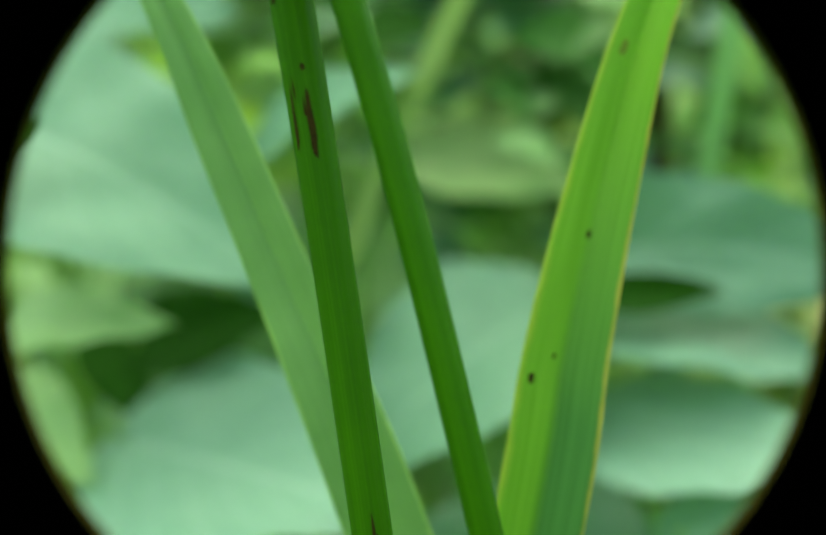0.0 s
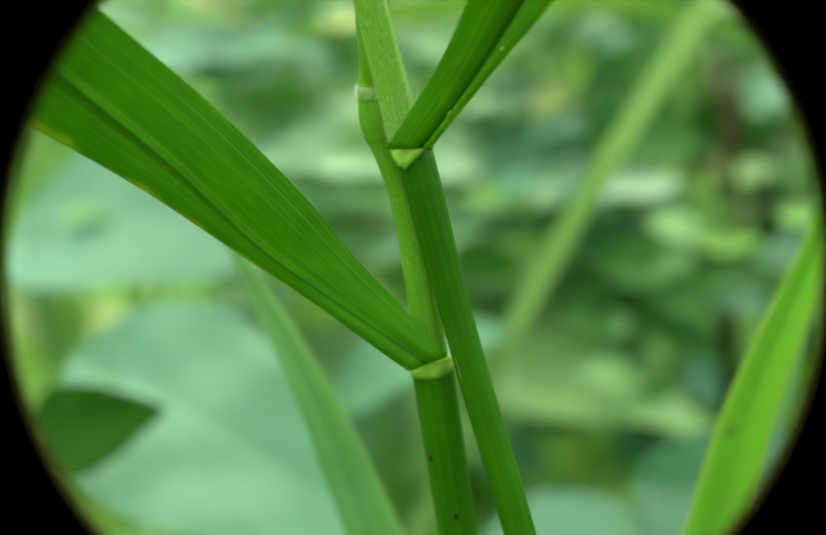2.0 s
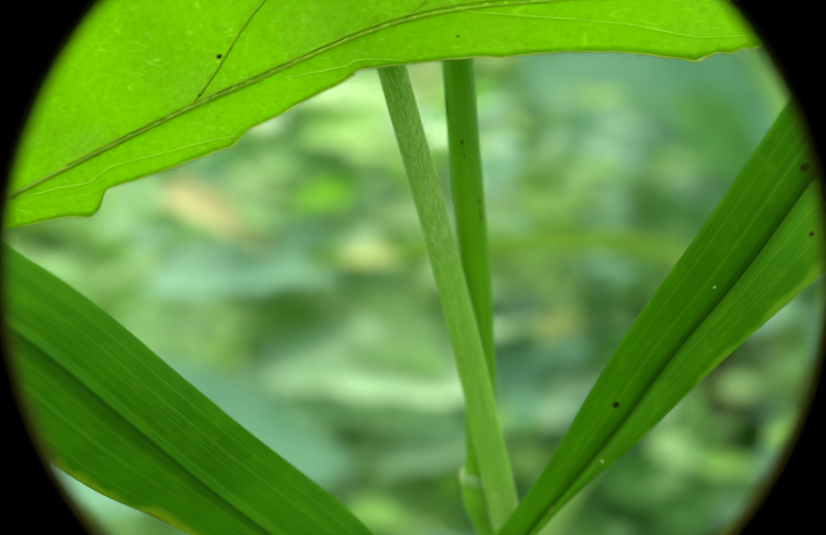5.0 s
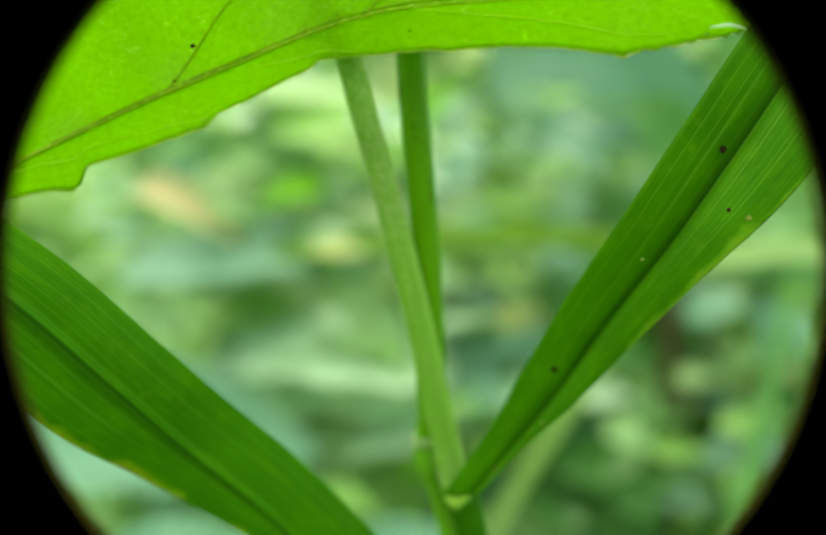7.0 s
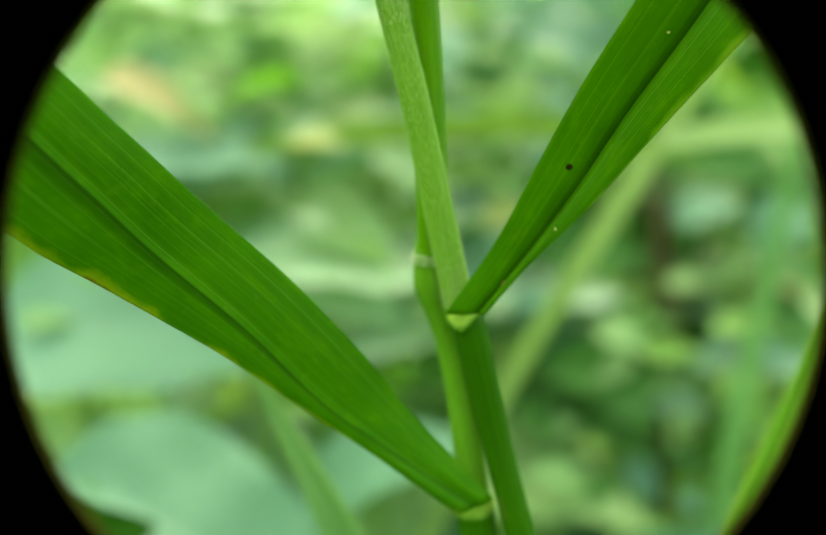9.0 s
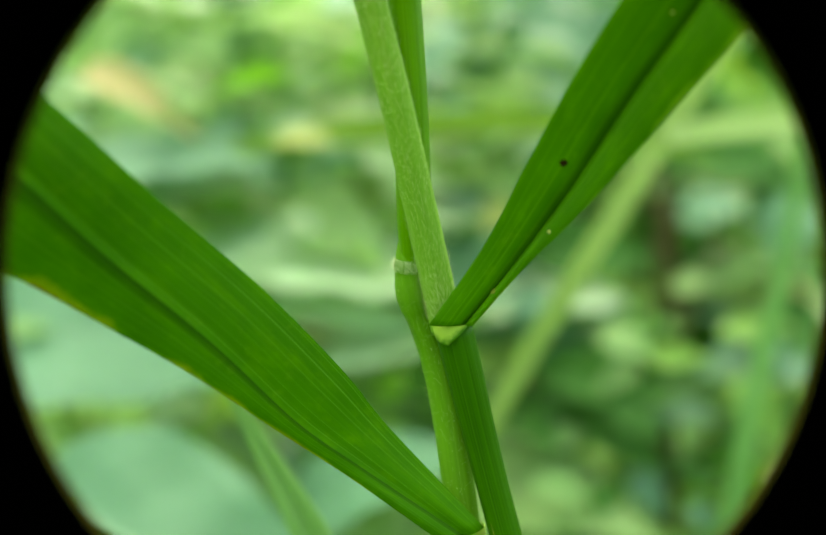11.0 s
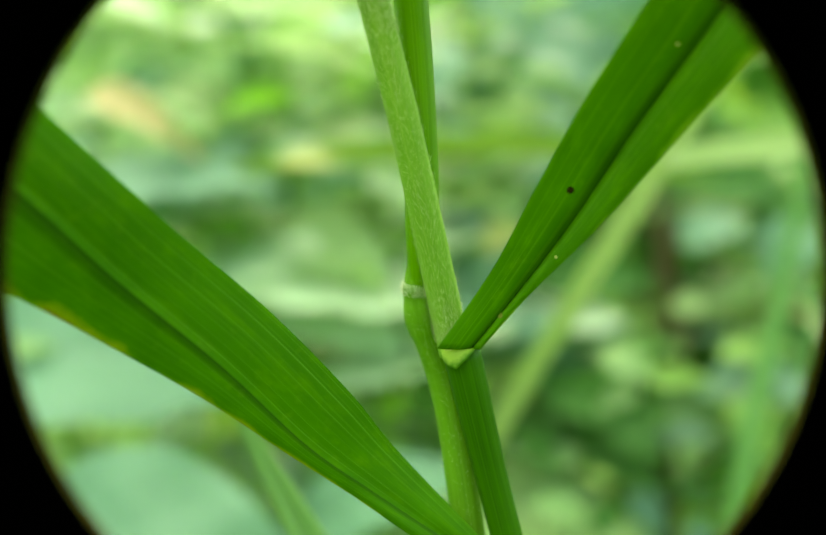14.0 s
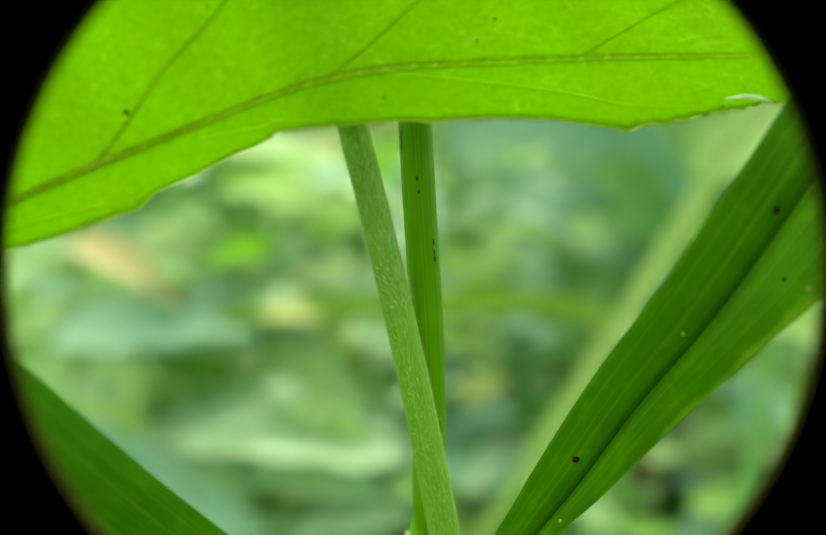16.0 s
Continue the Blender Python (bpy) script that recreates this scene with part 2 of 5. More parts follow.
def broad_material(name, dark, light, vein_colour, share=0.4, rough=0.45, spec=0.5, pairs=7.0, glow=(0.32, 0.6, 0.03), lace=None, veinlets=False):
    """A broad leaf: feathered side veins from the midrib; u across, v from base to tip."""
    lace = lace or vein_colour
    m, n, l = nodes(name)
    uv = n.new("ShaderNodeUVMap")
    sp = n.new("ShaderNodeSeparateXYZ")
    l.new(uv.outputs[0], sp.inputs[0])
    a = math_node(n, l, "ABSOLUTE", math_node(n, l, "SUBTRACT", sp.outputs[0], 0.5))
    tc = n.new("ShaderNodeTexCoord")
    wob = n.new("ShaderNodeTexNoise")
    wob.inputs["Scale"].default_value = 9.0
    wob.inputs["Detail"].default_value = 6.0
    l.new(uv.outputs[0], wob.inputs["Vector"])
    # side veins leave the midrib forwards
    ph = math_node(n, l, "SUBTRACT", sp.outputs[1], math_node(n, l, "MULTIPLY", a, 0.75))
    ph = math_node(n, l, "ADD", ph, math_node(n, l, "MULTIPLY", wob.outputs[0], 0.03))
    side = math_node(n, l, "ABSOLUTE", math_node(n, l, "SINE", math_node(n, l, "MULTIPLY", ph, pairs * math.pi)))
    sr = ramp(n, [(0.0, (1, 1, 1)), (0.10, (0, 0, 0))])
    l.new(side, sr.inputs[0])
    mr = ramp(n, [(0.0, (1, 1, 1)), (0.02, (0, 0, 0))])
    l.new(a, mr.inputs[0])
    veins = math_node(n, l, "MAXIMUM", sr.outputs[0], mr.outputs[0])
    # fine network
    net = n.new("ShaderNodeTexVoronoi")
    net.feature = "DISTANCE_TO_EDGE"
    net.inputs["Scale"].default_value = 26.0
    warp = n.new("ShaderNodeMapping")
    warp.inputs["Rotation"].default_value = (0, 0, radians(-28))
    warp.inputs["Scale"].default_value = (2.6, 1.0, 1.0)
    l.new(uv.outputs[0], warp.inputs[0])
    l.new(mix_rgb(n, l, 0.06, warp.outputs[0], wob.outputs["Color"]), net.inputs["Vector"])
    nr = ramp(n, [(0.0, (1, 1, 1)), (0.05, (0, 0, 0))])
    l.new(net.outputs[0], nr.inputs[0])
    info = n.new("ShaderNodeObjectInfo")
    big = n.new("ShaderNodeTexNoise")
    big.inputs["Scale"].default_value = 3.0
    big.inputs["Detail"].default_value = 5.0
    l.new(uv.outputs[0], big.inputs["Vector"])
    f = math_node(n, l, "ADD", math_node(n, l, "MULTIPLY", big.outputs[0], 0.6), math_node(n, l, "MULTIPLY", info.outputs["Random"], 0.45))
    base = ramp(n, [(0.25, dark), (0.8, light)])
    l.new(f, base.inputs[0])
    colour = mix_rgb(n, l, math_node(n, l, "MULTIPLY", nr.outputs[0], 0.30), base.outputs[0], lace)
    colour = mix_rgb(n, l, math_node(n, l, "MULTIPLY", veins, 0.6), colour, vein_colour)
    if veinlets:
        # short wavering veinlets and darker flecks, in real size
        mp = n.new("ShaderNodeMapping")
        mp.inputs["Scale"].default_value = (170, 300, 640)
        mp.inputs["Rotation"].default_value = (0, radians(12), 0)
        l.new(tc.outputs["Object"], mp.inputs[0])
        let = n.new("ShaderNodeTexNoise")
        let.inputs["Scale"].default_value = 1.0
        let.inputs["Detail"].default_value = 0.6
        l.new(mp.outputs[0], let.inputs["Vector"])
        d = math_node(n, l, "ABSOLUTE", math_node(n, l, "SUBTRACT", let.outputs[0], 0.5))
        lr = ramp(n, [(0.0, (1, 1, 1)), (0.022, (0, 0, 0))])
        l.new(d, lr.inputs[0])
        gate = n.new("ShaderNodeTexNoise")
        gate.inputs["Scale"].default_value = 420.0
        l.new(tc.outputs["Object"], gate.inputs["Vector"])
        gr = ramp(n, [(0.48, (0, 0, 0)), (0.66, (1, 1, 1))])
        l.new(gate.outputs[0], gr.inputs[0])
        lines = math_node(n, l, "MULTIPLY", lr.outputs[0], gr.outputs[0])
        fl = ramp(n, [(0.30, (0.88, 0.90, 0.85)), (0.55, (1, 1, 1))])
        grain = n.new("ShaderNodeTexNoise")
        grain.inputs["Scale"].default_value = 1300.0
        grain.inputs["Detail"].default_value = 4.0
        l.new(tc.outputs["Object"], grain.inputs["Vector"])
        l.new(grain.outputs[0], fl.inputs[0])
        colour = mix_rgb(n, l, 1.0, colour, fl.outputs[0], "MULTIPLY")
        colour = mix_rgb(n, l, math_node(n, l, "MULTIPLY", lines, 0.25), colour, lace)
    thru = mix_rgb(n, l, 0.45, colour, glow)
    if veinlets:
        thru = mix_rgb(n, l, math_node(n, l, "MULTIPLY", lines, 0.34), thru, lace)
        thru = mix_rgb(n, l, 1.0, thru, fl.outputs[0], "MULTIPLY")
    h = math_node(n, l, "MAXIMUM", veins, math_node(n, l, "MULTIPLY", nr.outputs[0], 0.25))
    finish_leaf(n, l, colour, thru, share, rough, spec, h, 0.4, 0.0006)
    return m


def plain_material(name, dark, light, scale=60.0, rough=0.7, spec=0.3, share=0.0):
    m, n, l = nodes(name)
    tc = n.new("ShaderNodeTexCoord")
    a = n.new("ShaderNodeTexNoise")
    a.inputs["Scale"].default_value = scale
    a.inputs["Detail"].default_value = 7.0
    l.new(tc.outputs["Object"], a.inputs["Vector"])
    r = ramp(n, [(0.3, dark), (0.7, light)])
    l.new(a.outputs[0], r.inputs[0])
    finish_leaf(n, l, r.outputs[0], r.outputs[0], share, rough, spec, a.outputs[0], 0.3, 0.0004)
    return m


def stuff_leaf_material(name, stops, share=0.4, rough=0.45):
    m, n, l = nodes(name)
    g = n.new("ShaderNodeNewGeometry")
    r = ramp(n, stops)
    l.new(g.outputs["Random Per Island"], r.inputs[0])
    thru = mix_rgb(n, l, 0.4, r.outputs[0], (0.30, 0.55, 0.05))
    finish_leaf(n, l, r.outputs[0], thru, share, rough, 0.5)
    return m


M_SHEATH = grass_material("green_sheath", (0.011, 0.078, 0.0015), (0.026, 0.136, 0.002), (0.06, 0.20, 0.012), lines=30, share=0.12, rough=0.45, spec=0.08)
M_SHEATH_UP = grass_material("fresh_sheath", (0.048, 0.185, 0.002), (0.085, 0.275, 0.004), (0.16, 0.38, 0.02), lines=26, share=0.15, rough=0.40, spec=0.18)
M_INTERNODE = grass_material("pale_internode", (0.060, 0.205, 0.008), (0.100, 0.295, 0.015), (0.18, 0.40, 0.05), lines=22, share=0.12, rough=0.5, spec=0.12)
M_HAIRY = grass_material("hairy_stem", (0.095, 0.275, 0.018), (0.160, 0.370, 0.034), (0.28, 0.48, 0.10), lines=30, share=0.10, rough=0.65, spec=0.18)
M_BLADE = grass_material("green_blade", (0.021, 0.136, 0.003), (0.046, 0.222, 0.005), (0.15, 0.38, 0.04), lines=15, share=0.26, rough=0.52, spec=0.08, rib_shade=(0.010, 0.066, 0.002), mottle=0.70, glow=0.12, main=12, worn=(0.0, (0.26, 0.34, 0.02), (0.20, 0.13, 0.012)), thread_gain=0.42)
M_BLADE_SPOTTED = grass_material("spotted_green_blade", (0.021, 0.130, 0.002), (0.045, 0.208, 0.004), (0.24, 0.50, 0.05), lines=15, share=0.26, rough=0.52, spec=0.07, rib_shade=(0.010, 0.066, 0.002), mottle=0.70, glow=0.12, main=11, worn=(1.0, (0.15, 0.33, 0.02), (0.16, 0.28, 0.02)), thread_gain=0.27)
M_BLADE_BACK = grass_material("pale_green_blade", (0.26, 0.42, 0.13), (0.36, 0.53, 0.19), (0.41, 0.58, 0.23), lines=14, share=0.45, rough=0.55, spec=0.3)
M_BLADE_THIN = grass_material("blue_green_blade", (0.10, 0.31, 0.08), (0.17, 0.41, 0.13), (0.24, 0.48, 0.17), lines=14, share=0.4, rough=0.55, spec=0.3)
M_BLADE_GREY = grass_material("greyish_blade", (0.095, 0.265, 0.070), (0.165, 0.375, 0.115), (0.22, 0.44, 0.15), lines=12, share=0.35, rough=0.55, spec=0.3, rib_shade=(0.07, 0.22, 0.06), edge=(0.24, 0.47, 0.12), mottle=0.6)
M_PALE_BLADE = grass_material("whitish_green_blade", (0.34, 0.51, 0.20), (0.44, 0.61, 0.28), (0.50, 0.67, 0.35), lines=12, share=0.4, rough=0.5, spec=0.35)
M_OLIVE = grass_material("olive_blade", (0.138, 0.300, 0.012), (0.206, 0.400, 0.019), (0.258, 0.450, 0.050), lines=12, share=0.4)
M_BLADE_TWO = two_tone_material("two_tone_blade")
M_COLLAR = collar_material("pale_collar")
M_SPOT = plain_material("dark_spot", (0.010, 0.008, 0.002), (0.035, 0.026, 0.006), 2500, 0.9, 0.05)
M_SPOT_PALE = plain_material("pale_spot", (0.24, 0.30, 0.05), (0.38, 0.42, 0.12), 2500, 0.8)
M_SPECK = plain_material("brown_speck", (0.020, 0.030, 0.003), (0.05, 0.065, 0.006), 2500, 0.9, 0.05)
M_STAIN = plain_material("olive_stain", (0.07, 0.13, 0.008), (0.13, 0.20, 0.014), 1500, 0.8)
M_HAIR = plain_material("white_hair", (0.30, 0.48, 0.15), (0.46, 0.62, 0.29), 900, 0.5, 0.3, 0.4)
M_FUZZ = plain_material("white_fuzz", (0.56, 0.68, 0.44), (0.72, 0.80, 0.62), 900, 0.5, 0.3, 0.4)
M_CANOPY = broad_material("lime_leaf", (0.175, 0.45, 0.012), (0.26, 0.56, 0.016), (0.22, 0.45, 0.02), share=0.62, rough=0.6, spec=0.2, glow=(0.455, 0.87, 0.016), lace=(0.66, 0.95, 0.20), pairs=0.01, veinlets=True)
M_RIB = plain_material("leaf_rib", (0.32, 0.52, 0.03), (0.46, 0.66, 0.05), 500, 0.6, 0.2, 0.62)
M_RIB_DARK = plain_material("leaf_vein_and_shade", (0.20, 0.36, 0.016), (0.32, 0.50, 0.028), 600, 0.7, 0.1, 0.56)
M_VEIN = plain_material("pale_vein", (0.50, 0.74, 0.08), (0.66, 0.86, 0.16), 500, 0.6, 0.2, 0.80)
M_MARGIN = plain_material("leaf_margin", (0.42, 0.52, 0.05), (0.60, 0.72, 0.12), 400, 0.6, 0.2, 0.6)
M_TORN = plain_material("torn_skin", (0.50, 0.66, 0.42), (0.70, 0.82, 0.60), 700, 0.5, 0.3, 0.4)
M_BLUE = broad_material("glaucous_leaf", (0.040, 0.142, 0.078), (0.096, 0.250, 0.144), (0.19, 0.38, 0.25), share=0.25, rough=0.5, spec=0.30, glow=(0.14, 0.50, 0.12))
M_MINT = broad_material("pale_mint_leaf", (0.19, 0.40, 0.14), (0.28, 0.49, 0.19), (0.33, 0.54, 0.24), share=0.48, rough=0.5, spec=0.4, glow=(0.40, 0.68, 0.24))
M_LIME = broad_material("yellow_green_leaf", (0.12, 0.31, 0.05), (0.20, 0.42, 0.10), (0.25, 0.46, 0.13), share=0.42, rough=0.5, spec=0.3)
M_DEEP = broad_material("deep_green_leaf", (0.018, 0.098, 0.013), (0.047, 0.178, 0.028), (0.07, 0.22, 0.045), share=0.14, rough=0.5, spec=0.2, glow=(0.07, 0.30, 0.025))
# near black: for dark leaves, and for gap shade put into leaf colour
M_DARK_AND_GAP = broad_material("dark_leaf_and_gap_shade", (0.006, 0.042, 0.002), (0.016, 0.080, 0.005), (0.02, 0.10, 0.008), share=0.06, rough=0.6, spec=0.06, glow=(0.03, 0.16, 0.005))
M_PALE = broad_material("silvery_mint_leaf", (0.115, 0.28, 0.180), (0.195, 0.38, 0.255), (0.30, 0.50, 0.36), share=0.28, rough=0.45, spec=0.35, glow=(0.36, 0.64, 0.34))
# whitish base colour that paints the sky's sheen onto mint leaves
M_SKY_SHEEN = broad_material("sky_sheen_mint_leaf", (0.36, 0.58, 0.34), (0.46, 0.68, 0.42), (0.52, 0.72, 0.48), share=0.38, rough=0.45, spec=0.45, glow=(0.5, 0.78, 0.40))
M_BRIGHT = broad_material("grass_green_leaf", (0.09, 0.34, 0.005), (0.15, 0.44, 0.010), (0.20, 0.48, 0.03), share=0.40, rough=0.5, spec=0.2, glow=(0.25, 0.62, 0.01))
M_DEAD = broad_material("dead_leaf", (0.44, 0.38, 0.17), (0.55, 0.50, 0.27), (0.50, 0.45, 0.23), share=0.3, rough=0.75, glow=(0.55, 0.50, 0.24))
M_YELLOW = broad_material("yellowing_leaf", (0.28, 0.36, 0.10), (0.36, 0.43, 0.15), (0.36, 0.44, 0.16), share=0.35, rough=0.55, glow=(0.40, 0.50, 0.12))
M_TWIG = plain_material("brown_twig", (0.020, 0.022, 0.007), (0.060, 0.052, 0.022), 120, 0.9, 0.05)
M_STALK = plain_material("green_stalk", (0.069, 0.200, 0.025), (0.138, 0.320, 0.050), 160, 0.55)
M_SOIL = plain_material("mossy_soil", (0.05, 0.10, 0.02), (0.14, 0.28, 0.05), 9, 0.95)
M_FILL = stuff_leaf_material("undergrowth", [(0.0, (0.08, 0.24, 0.05)), (0.3, (0.14, 0.36, 0.09)), (0.6, (0.18, 0.42, 0.17)), (0.85, (0.26, 0.50, 0.12)), (1.0, (0.36, 0.45, 0.16))], 0.45, 0.5)
M_COLOUR_FRINGE = plain_material("brown_colour_fringe", (0.020, 0.020, 0.001), (0.036, 0.034, 0.002), 300, 0.7, 0.05)
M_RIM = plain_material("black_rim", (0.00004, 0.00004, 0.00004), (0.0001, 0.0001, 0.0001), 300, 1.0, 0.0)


# ---------------------------------------------------------------- mesh helpers
def spline(points, t):
    """A smooth curve through the points, t from 0 to 1."""
    n = len(points) - 1
    s = min(max(t, 0.0), 1.0) * n
    i = min(int(s), n - 1)
    f = s - i
    p = [Vector(points[min(max(k, 0), n)]) for k in (i - 1, i, i + 1, i + 2)]
    if i == 0:
        p[0] = 2 * p[1] - p[2]
    if i == n - 1:
        p[3] = 2 * p[2] - p[1]
    return 0.5 * (2 * p[1] + (p[2] - p[0]) * f + (2 * p[0] - 5 * p[1] + 4 * p[2] - p[3]) * f * f + (3 * p[1] - p[0] - 3 * p[2] + p[3]) * f ** 3)


def number(values, t):
    n = len(values) - 1
    s = min(max(t, 0.0), 1.0) * n
    i = min(int(s), n - 1)
    f = s - i
    f = f * f * (3 - 2 * f)
    return values[i] * (1 - f) + values[i + 1] * f


def mesh_object(name, verts, faces, uvs, material, parent=None, label="", smooth=True):
    me = bpy.data.meshes.new(name)
    me.from_pydata([tuple(v) for v in verts], [], faces)
    if uvs:
        layer = me.uv_layers.new(name="UVMap")
        for loop in me.loops:
            layer.data[loop.index].uv = uvs[loop.vertex_index]
    me.materials.append(material)
    if smooth:
        me.polygons.foreach_set("use_smooth", [True] * len(me.polygons))
    me.update()
    ob = new(name, me)
    ob.parent = parent
    if label:
        tagged(ob, label)
    return ob


def thing(name, label, category, group="", kind="", at=(0, 0, 0)):
    ob = new(name)
    ob.empty_display_size = 0.01
    ob.location = at
    return tagged(ob, label, category, group, kind)


def tube_data(points, radii, steps=40, sides=28, ridges=0, ridge=0.0, flat=1.0, closed=True):
    verts, faces, uvs = [], [], []
    for k in range(steps + 1):
        t = k / steps
        c = spline(points, t)
        d = (spline(points, t + 0.01) - spline(points, t - 0.01)).normalized()
        x = d.cross(Vector((0, 1, 0))).normalized()
        y = x.cross(d).normalized()
        r = number(radii, t)
        for j in range(sides + 1):
            a = 2 * math.pi * j / sides
            q = r * (1 + ridge * math.cos(ridges * a))
            verts.append(c + x * (q * math.cos(a)) - y * (q * flat * math.sin(a)))
            uvs.append((j / sides, t))
    w = sides + 1
    for k in range(steps):
        for j in range(sides):
            faces.append((k * w + j, k * w + j + 1, (k + 1) * w + j + 1, (k + 1) * w + j))
    if closed:
        faces.append(tuple(range(sides - 1, -1, -1)))
        faces.append(tuple(steps * w + j for j in range(sides)))
    return verts, faces, uvs


def tube(name, points, radii, material, parent=None, label="", **more):
    v, f, u = tube_data(points, radii, **more)
    return mesh_object(name, v, f, u, material, parent, label)


def blade_point(curves, u, t, bulge=0.0, wave=0.0, groove=0.0):
    """A place on a blade: curves are its one edge, its midrib and its other edge; u runs 0 to 1 across."""
    a, b, c = (spline(p, t) for p in curves)
    along = (spline(curves[1], t + 0.02) - spline(curves[1], t - 0.02)).normalized()
    side = (c - a).normalized()
    up = side.cross(along).normalized()
    if u < 0.5:
        f = u * 2
        q = a.lerp(b, f)
    else:
        f = (1 - u) * 2
        q = c.lerp(b, f)
    wob = wave * math.sin(t * 21 + u * 3) * abs(u - 0.5) * 2
    # the midrib lies in a channel, shallow on one side and steep on the other
    dip = groove * (c - a).length * math.exp(-((u - 0.5) / (0.12 if u < 0.5 else 0.027)) ** 2)
    return q + up * (bulge * math.sin(math.pi * f) + wob - dip), up


def blade(name, curves, material, parent=None, label="", steps=60, across=16, bulge=0.0, wave=0.0, thick=0.00022, groove=0.0):
    verts, faces, uvs = [], [], []
    for k in range(steps + 1):
        for j in range(across + 1):
            q, _ = blade_point(curves, j / across, k / steps, bulge, wave, groove)
            verts.append(q)
            uvs.append((j / across, k / steps))
    w = across + 1
    for k in range(steps):
        for j in range(across):
            faces.append((k * w + j, k * w + j + 1, (k + 1) * w + j + 1, (k + 1) * w + j))
    ob = mesh_object(name, verts, faces, uvs, material, parent, label)
    mod = ob.modifiers.new("thickness", "SOLIDIFY")
    mod.thickness, mod.offset = thick, 0.0
    return ob


def edges(mid, left, right):
    """The three curves of a blade from its midrib and the steps from it to both edges."""
    return ([tuple(Vector(m) + Vector(s)) for m, s in zip(mid, left)], mid, [tuple(Vector(m) + Vector(s)) for m, s in zip(mid, right)])


def spot(parent, centre, normal, along, length, width, material=None, name="leaf_spot"):
    """A small stain, a raised speck on the skin."""
    n = Vector(normal).normalized()
    a = (Vector(along) - n * Vector(along).dot(n)).normalized()
    b = n.cross(a)
    c = Vector(centre)
    verts, faces = [c + n * 0.00006], []
    k = 18
    for j in range(k):
        w = 2 * math.pi * j / k
        r = 1 + (0.45 if length > 3 * width else 0.22) * noise.noise(c * 3000 + Vector((math.cos(w), math.sin(w), 0)) * 1.9)
        narrow = 0.62 + 0.38 * math.cos(w) if length > 3 * width else 1.0
        verts.append(c + a * (length / 2 * -math.cos(w) * r) + b * (width / 2 * math.sin(w) * r * narrow) + n * 0.00003)
    for j in range(k):
        faces.append((0, 1 + j, 1 + (j + 1) % k))
    return mesh_object(name, verts, faces, None, material or M_SPOT, parent)


def blade_spot(parent, curves, u, t, size, bulge, wave, thick, material=None, stretch=1.0):
    q, up = blade_point(curves, u, t, bulge, wave)
    q2, _ = blade_point(curves, u, t + 0.02, bulge, wave)
    s, _ = blade_point(curves, u + 0.02, t, bulge, wave)
    n = (s - q).cross(q2 - q).normalized()
    if n.y > 0:
        n = -n
    return spot(parent, q + n * (thick / 2 + 0.00003), n, q2 - q, size * stretch, size, material)


def tube_spot(parent, points, radii, t, angle, length, width, material=None):
    """A streak on a stem; angle in degrees round it from the side that faces the camera."""
    c = spline(points, t)
    d = (spline(points, t + 0.01) - spline(points, t - 0.01)).normalized()
    x = d.cross(Vector((0, 1, 0))).normalized()
    y = x.cross(d).normalized()
    a = radians(-angle)
    n = x * math.sin(a) - y * math.cos(a)
    return spot(parent, c + n * (number(radii, t) * 1.02), n, d, length, width, material or M_SPOT, "streak")


def hairs(name, points, radii, count, length, parent, label, lean=0.6, seed=1, lo=0.0, hi=1.0, thick=0.000016, material=None):
    """Fine hairs that stand off a stem."""
    rnd = random.Random(seed)
    verts, faces = [], []
    for _ in range(count):
        t = lo + (hi - lo) * rnd.random()
        c = spline(points, t)
        d = (spline(points, t + 0.01) - spline(points, t - 0.01)).normalized()
        x = d.cross(Vector((0, 1, 0))).normalized()
        y = x.cross(d).normalized()
        a = rnd.uniform(-1.9, 1.9)
        n = x * math.sin(a) - y * math.cos(a)
        p = c + n * number(radii, t)
        h = length * rnd.uniform(0.4, 1.2)
        tip = p + n * (h * rnd.uniform(0.15, 0.6)) + d * (h * rnd.uniform(0.5, 1.1) * lean) + x * (h * rnd.uniform(-0.3, 0.3))
        b = (tip - p).cross(n).normalized() * thick
        e = n.cross(b).normalized() * thick
        k = len(verts)
        verts += [p + b, p - b, p + e, tip]
        faces += [(k, k + 1, k + 3), (k + 1, k + 2, k + 3), (k + 2, k, k + 3)]
    ob = mesh_object(name, verts, faces, None, material or M_HAIR, parent, label)
    tagged(ob, kind="stuff")
    return ob


# ---------------------------------------------------------------- ground and undergrowth
def rise(x, y):
    """The ground's height: level round the plants, then a green bank, added behind them to block low sky."""
    f = min(max((y + 0.25 * abs(x) - 0.45) / 1.5, 0.0), 1.0)
    return 1.5 * f ** 0.8 * (1 - 0.25 * f)


